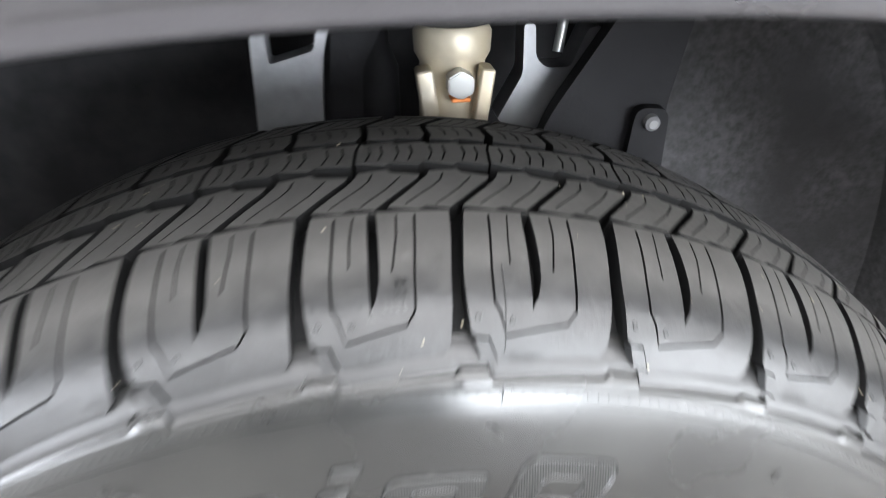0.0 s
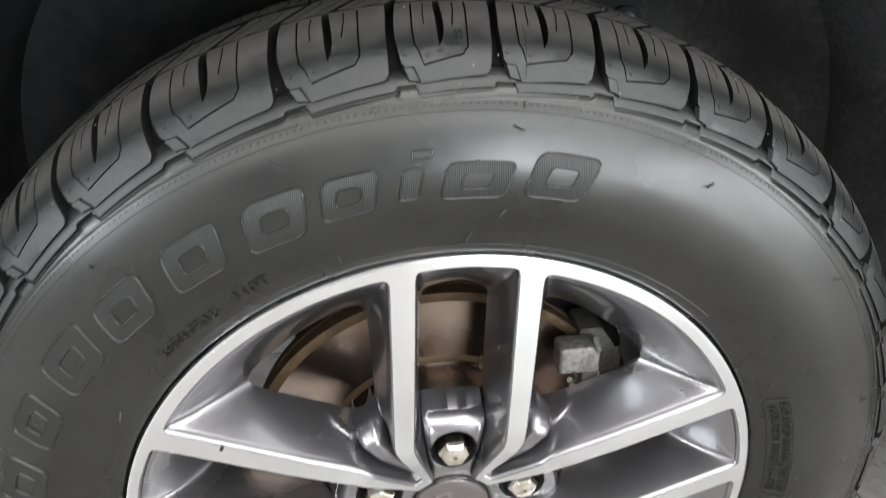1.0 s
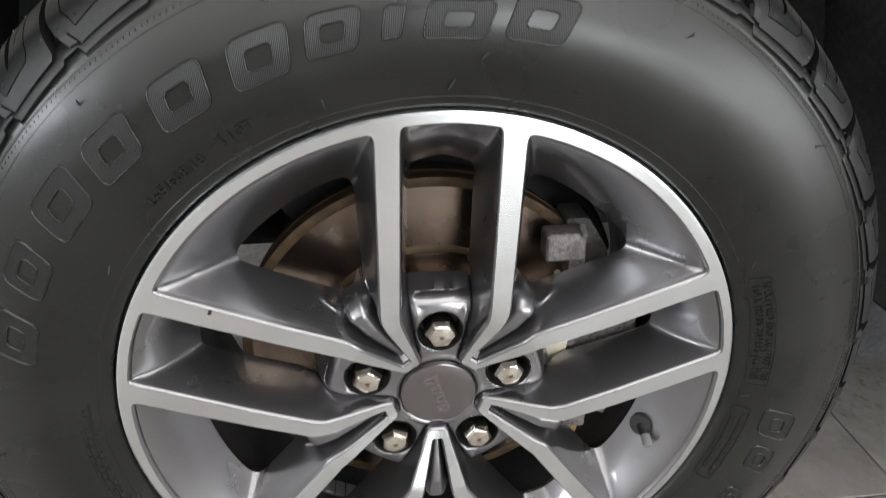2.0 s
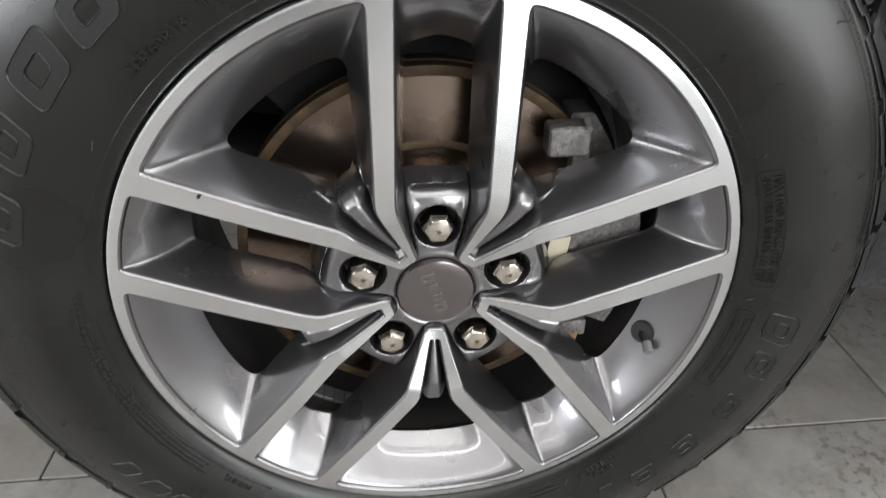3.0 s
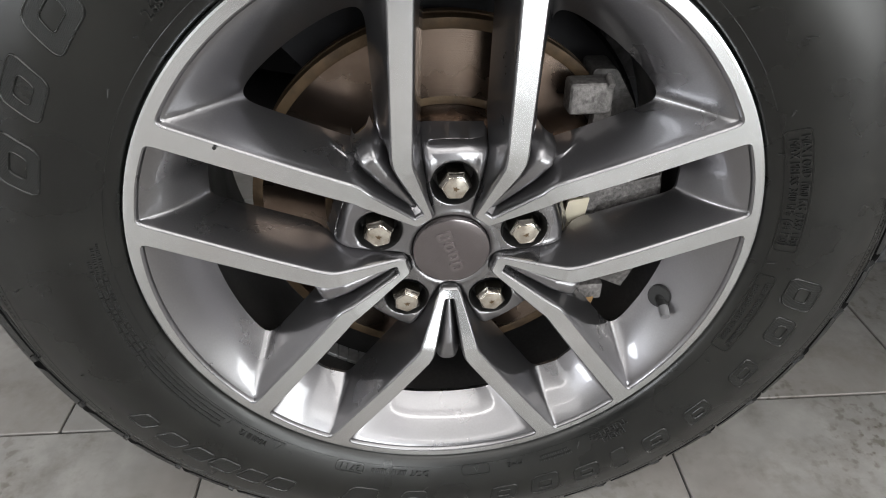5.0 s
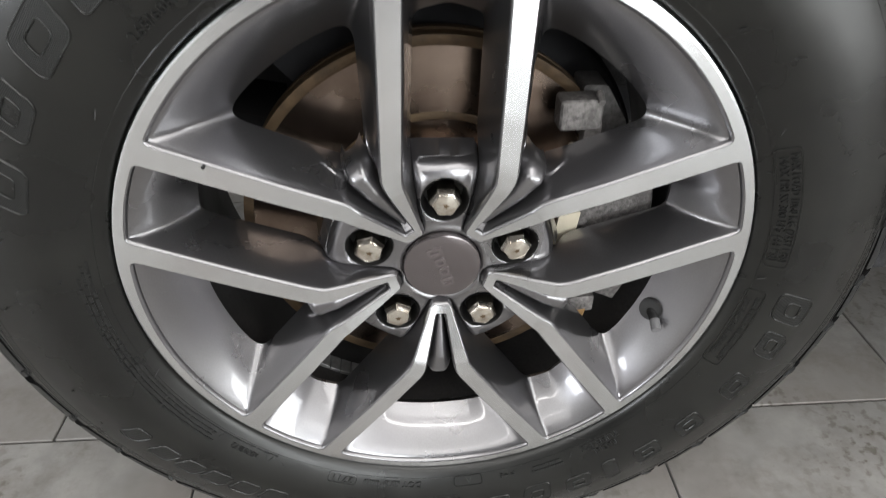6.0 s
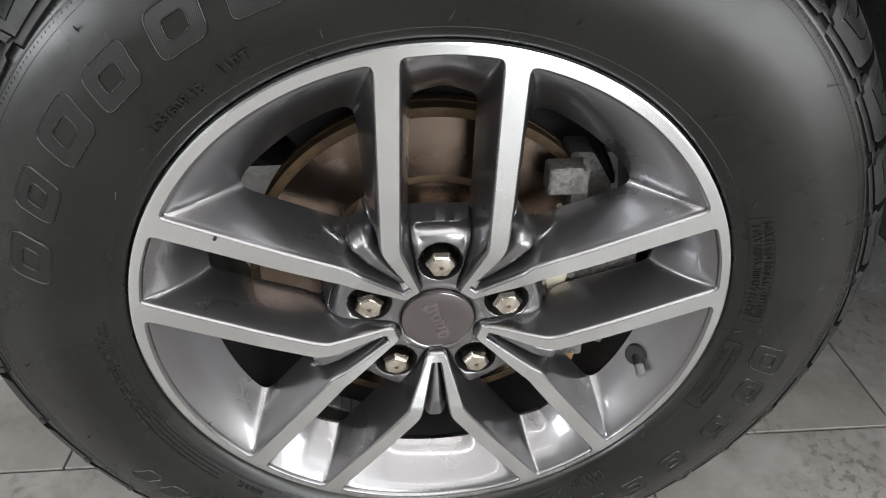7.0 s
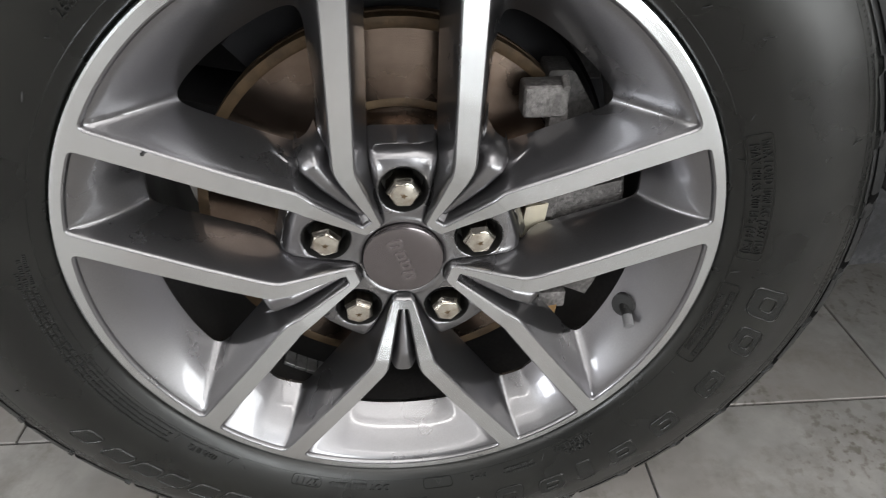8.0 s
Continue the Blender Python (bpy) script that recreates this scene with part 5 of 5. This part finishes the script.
def fender():
    t = thing("car_body", (0, 0.2, 0.2), "silver-grey metallic painted car body over the wheel", "car")
    bm = bmesh.new()
    prof = [(0.030, 0.010), (-0.020, 0.0005), (-0.0270, 0.0), (-0.0300, 0.0012), (-0.0318, 0.0040), (-0.0322, 0.0070), (-0.0335, 0.0085), (-0.040, 0.016), (-0.046, 0.040), (-0.050, 0.10), (-0.046, 0.22), (-0.030, 0.34)]
    rows = []
    for i in range(121):
        d = -3 + 186 * i / 120
        rows.append([bm.verts.new((*((lambda p: (p[0], y, p[1]))(arch_point(d, g))),)) for y, g in prof])
    for p, q in zip(rows, rows[1:]):
        for j in range(len(prof) - 1):
            bm.faces.new((p[j], p[j + 1], q[j + 1], q[j]))
    part("fender", bm, "body_paint", t, "silver-grey metallic fender with a rolled lip", 40)
    # Hood and lower boxes are unseen, added to block light as the body would.
    bm = bmesh.new()
    box(bm, (-0.95, -0.035, 0.98), (2.6, 1.70, 1.16), None, 0.06, 5)
    part("hood", bm, "body_paint", t)
    bm = bmesh.new()
    for x0, x1, z0 in ((-0.95, -0.66, 0.56), (0.61, 2.6, 0.26)):
        box(bm, (x0, -0.02 if x0 > 0 else 0.0, z0), (x1, 1.70, 1.0), None, 0.03, 2)
    part("underbody", bm, "underbody_black", t, "unseen black boxes added to block light like the lower body")
    return t


fender()


def liner():
    t = thing("wheel_arch_liner", (0.3, 0.2, 0.1), "matt black felted plastic liner inside the wheel arch", "arch liner")
    # The front half stands for dark open space, not a liner surface.
    for name, d0, d1, material, label in (("shell", -6, 98, "liner_plastic", "matt black felted shell"), ("front_shell", 98, 186, "underbody_black", "smooth black surface standing for dark open space")):
        bm = bmesh.new()
        rows = []
        n = 60
        for i in range(n + 1):
            d = d0 + (d1 - d0) * i / n
            row = []
            for y in np.linspace(0.022, 0.42 if d1 < 100 else 0.555, 18):
                wob = 0.006 * math.sin(d * 0.35) * (1 if 0.1 < y < 0.3 else 0) + 0.004 * math.sin(d * 0.11 + y * 40)
                x, z = arch_point(d, 0.012 + 0.05 * min(1, (y - 0.022) / 0.05) + wob)
                row.append(bm.verts.new((x, y, z)))
            rows.append(row)
        for p, q in zip(rows, rows[1:]):
            for j in range(len(p) - 1):
                bm.faces.new((p[j], p[j + 1], q[j + 1], q[j]))
        part(name, bm, material, t, label, 50)
    # inner wall pieces beside the opening for the suspension
    for x0, x1, z0, z1 in ((0.24, 0.66, 0.36, 0.95),):
        bm = bmesh.new()
        box(bm, (x0, 0.42, z0), (x1, 0.44, z1), None, 0.004, 1)
        part("inner_wall", bm, "liner_plastic", t)
    # Added panel: closes the dark arch and hides the bright floor beyond.
    bm = bmesh.new()
    box(bm, (-0.66, 0.55, 0.25), (0.70, 0.57, 1.0))
    part("back_panel", bm, "panel_black", t, "added black panel closing the dark space behind the suspension")
    # flange with the clip
    bm = bmesh.new()
    sh = rounded([(0.105, 0.60), (0.235, 0.60), (0.222, 0.733), (0.238, 0.830), (0.195, 0.830), (0.122, 0.716)], [0.01, 0.01, 0.01, 0.01, 0.01, 0.03])
    plate(bm, sh, [], lambda x, z: Vector((x, 0.272, z)), lambda x, z: Vector((x + 0.006, 0.300, z)))
    part("flange", bm, "liner_flange", t, "dark grey plastic flange")
    bm = bmesh.new()
    sh = rounded([(0.186, 0.64), (0.222, 0.64), (0.220, 0.735), (0.194, 0.737)], [0.002, 0.002, 0.010, 0.010])
    plate(bm, sh, [], lambda x, z: Vector((x, 0.261, z)), lambda x, z: Vector((x + 0.002, 0.274, z)))
    part("tab", bm, "liner_flange", t, "rounded dark grey tab")
    bm = bmesh.new()
    c = Vector((0.206, 0.256, 0.7255))
    rod(bm, c, c + Vector((0, 0.006, 0)), 0.0058, 0.0066, 20)
    rod(bm, c - Vector((0, 0.002, 0)), c, 0.0034, 0.0058, 20)
    part("push_clip", bm, "push_clip", t, "grey plastic push clip")
    bm = bmesh.new()
    box(bm, (0.72, 0.43, 0.06), (1.25, 0.46, 0.40), Matrix.Rotation(radians(6), 4, "Y"), 0.01, 2)
    part("splash_flap", bm, "liner_plastic", t, "black felt splash flap")
    return t


liner()


def suspension():
    t = thing("suspension_knuckle", (0.055, 0.265, 0.60), "cream-coloured cast suspension knuckle with a bolt", "suspension")
    cx, cy = 0.0555, 0.262
    bm = bmesh.new()
    lathe_z(bm, (cx, cy), [(0.018, 0.66), (0.0235, 0.70), (0.0235, 0.765), (0.0225, 0.777), (0.0262, 0.784), (0.0268, 0.797), (0.0240, 0.802), (0.0120, 0.804)], 36)
    part("body", bm, "cast_aluminium", t, sharp=50)
    for x0, x1, lo in ((-0.0250, -0.0135, -8), (0.0125, 0.0225, 8)):
        bm = bmesh.new()
        m = Matrix.Translation((cx + (x0 + x1) / 2, cy - 0.026, 0.757)) @ Matrix.Rotation(radians(lo), 4, "Y")
        box(bm, (-(x1 - x0) / 2, -0.006, -0.060), ((x1 - x0) / 2, 0.014, 0.021), m, 0.003, 3)
        part("ear", bm, "cast_aluminium", t)
    bm = bmesh.new()
    rod(bm, (cx + 0.0015, cy - 0.036, 0.7685), (cx + 0.0015, cy - 0.018, 0.7685), 0.0098, 0.0098, 6)
    bmesh.ops.bevel(bm, geom=list(bm.edges), offset=0.0010, segments=2, affect="EDGES")
    b = part("bolt", bm, "bolt_zinc", t, "pale zinc bolt head")
    bm = bmesh.new()
    box(bm, (cx - 0.005, cy - 0.0355, 0.7575), (cx + 0.008, cy - 0.020, 0.7602), None, 0.0008, 1)
    part("paint_mark", bm, "orange_mark", b, "orange paint mark")
    bm = bmesh.new()
    lathe_z(bm, (cx, cy), [(0.028, 0.8035), (0.034, 0.809), (0.035, 0.816), (0.031, 0.823), (0.034, 0.90)], 28)
    part("boot", bm, "underbody_black", t, "black rubber boot")

    t = thing("upper_control_arm", (-0.05, 0.32, 0.6), "bare aluminium control arm beside the spring", "suspension")
    bm = bmesh.new()
    sh = rounded([(-0.094, 0.66), (-0.045, 0.66), (-0.036, 0.768), (-0.027, 0.80), (-0.036, 0.80), (-0.042, 0.775), (-0.076, 0.766), (-0.076, 0.80), (-0.086, 0.80)], 0.004)
    plate(bm, sh, [], lambda x, z: Vector((x, 0.310, z)), lambda x, z: Vector((x, 0.335, z)))
    part("arm", bm, "bright_aluminium", t, "bare aluminium arm")
    # The dark plastic colour stands for shade on this web.
    bm = bmesh.new()
    sh = rounded([(-0.040, 0.66), (-0.012, 0.66), (-0.006, 0.76), (0.016, 0.80), (0.004, 0.80), (-0.028, 0.795)], 0.006)
    plate(bm, sh, [], lambda x, z: Vector((x, 0.318, z)), lambda x, z: Vector((x, 0.345, z)))
    part("web", bm, "liner_flange", t, "web with its shade put into a dark colour")
    t = thing("steering_link", (0.14, 0.32, 0.6), "bare aluminium suspension link with a forked end", "suspension")
    bm = bmesh.new()
    sh = rounded([(0.098, 0.715), (0.118, 0.752), (0.117, 0.790), (0.126, 0.790), (0.1275, 0.765), (0.136, 0.756), (0.156, 0.756), (0.168, 0.786), (0.180, 0.786), (0.172, 0.753), (0.152, 0.728), (0.130, 0.705)], 0.005)
    plate(bm, sh, [], lambda x, z: Vector((x, 0.310, z)), lambda x, z: Vector((x, 0.340, z)))
    part("fork", bm, "bright_aluminium", t)
    bm = bmesh.new()
    rod(bm, (0.146, 0.315, 0.767), (0.152, 0.322, 0.80), 0.0042, 0.0042, 14)
    part("pin", bm, "bolt_zinc", t)
    t = thing("spring_strut", (-0.005, 0.40, 0.5), "dark painted spring strut inside the wheel arch", "suspension")
    bm = bmesh.new()
    lathe_z(bm, (-0.005, 0.40), [(0.030, 0.50), (0.030, 0.74), (0.022, 0.76), (0.020, 0.92)], 28)
    part("tube", bm, "liner_flange", t, "dark grey strut tube")


def lathe_z(bm, c, prof, n):
    rows = [[bm.verts.new((c[0] + r * math.cos(math.tau * i / n), c[1] + r * math.sin(math.tau * i / n), z)) for r, z in prof] for i in range(n)]
    for p, q in zip(rows, rows[1:] + rows[:1]):
        for j in range(len(prof) - 1):
            bm.faces.new((p[j], p[j + 1], q[j + 1], q[j]))


suspension()


def hub_carrier():
    t = thing("hub_carrier", (0, 0.2, 0.25), "black hub carrier and drive shaft behind the disc", "suspension")
    bm = bmesh.new()
    lathe(bm, [(0.118, 0.020), (0.118, 0.075), (0.150, 0.070), (0.170, 0.045), (0.42, 0.035)], 48)
    part("carrier", bm, "underbody_black", t)
    # Bar, block and sheet below are added to fill the dark behind the spokes.
    bm = bmesh.new()
    rod(bm, (-0.42, 0.42, 0.412), (-0.08, 0.30, 0.385), 0.020, 0.024, 20)
    part("steering_arm", bm, "underbody_black", t, "black bar added to fill the dark behind the spokes")
    bm = bmesh.new()
    box(bm, (-0.135, 0.17, 0.30), (-0.03, 0.25, 0.50), None, 0.02, 3)
    part("knuckle", bm, "underbody_black", t, "black block added to fill the dark behind the spokes")
    bm = bmesh.new()
    lathe(bm, [(0.122, 0.06), (0.122, 0.150), (0.130, 0.196), (0.140, 0.200), (0.141, 0.190)], 96, 20, 134)
    part("dust_shield", bm, "underbody_black", t, "thin black sheet added to darken the gap above the disc")


hub_carrier()


# ---- floor ----
def floor():
    ang = radians(-1.25)
    bm = bmesh.new()
    box(bm, (-5.2, -9.2, -0.12), (5.2, 4.7, -0.004))
    slab = tagged(part("floor", bm, "grout", None, "grey stone-look floor tiles with thin dark joints"), "", "floor", "", "structure")
    W, D, G = 0.594, 0.594, 0.0028
    bm = bmesh.new()
    box(bm, (0, 0, -0.010), (W - G, D - G, 0.0), None, 0.0012, 1)
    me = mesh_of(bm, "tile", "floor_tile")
    rot = Matrix.Rotation(ang, 4, "Z")
    far = []
    for j in range(-16, 8):
        y = 0.1533 + G / 2 + j * D
        off = -0.511 if j % 2 == 0 else -0.306
        for i in range(-9, 10):
            x = off + G / 2 + i * W
            if not -5.15 < x < 4.6:
                continue
            m = rot @ Matrix.Translation((x, y, 0))
            if abs(x) > 3.2 or not -3.2 < y < 2.4:
                far.append(m)
                continue
            o = new("tile", me)
            o.parent = slab
            o.matrix_local = m
    bm = bmesh.new()
    for m in far:
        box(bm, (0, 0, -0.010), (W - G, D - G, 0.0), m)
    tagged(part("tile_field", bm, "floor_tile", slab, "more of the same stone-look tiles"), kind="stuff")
    return slab


floor()
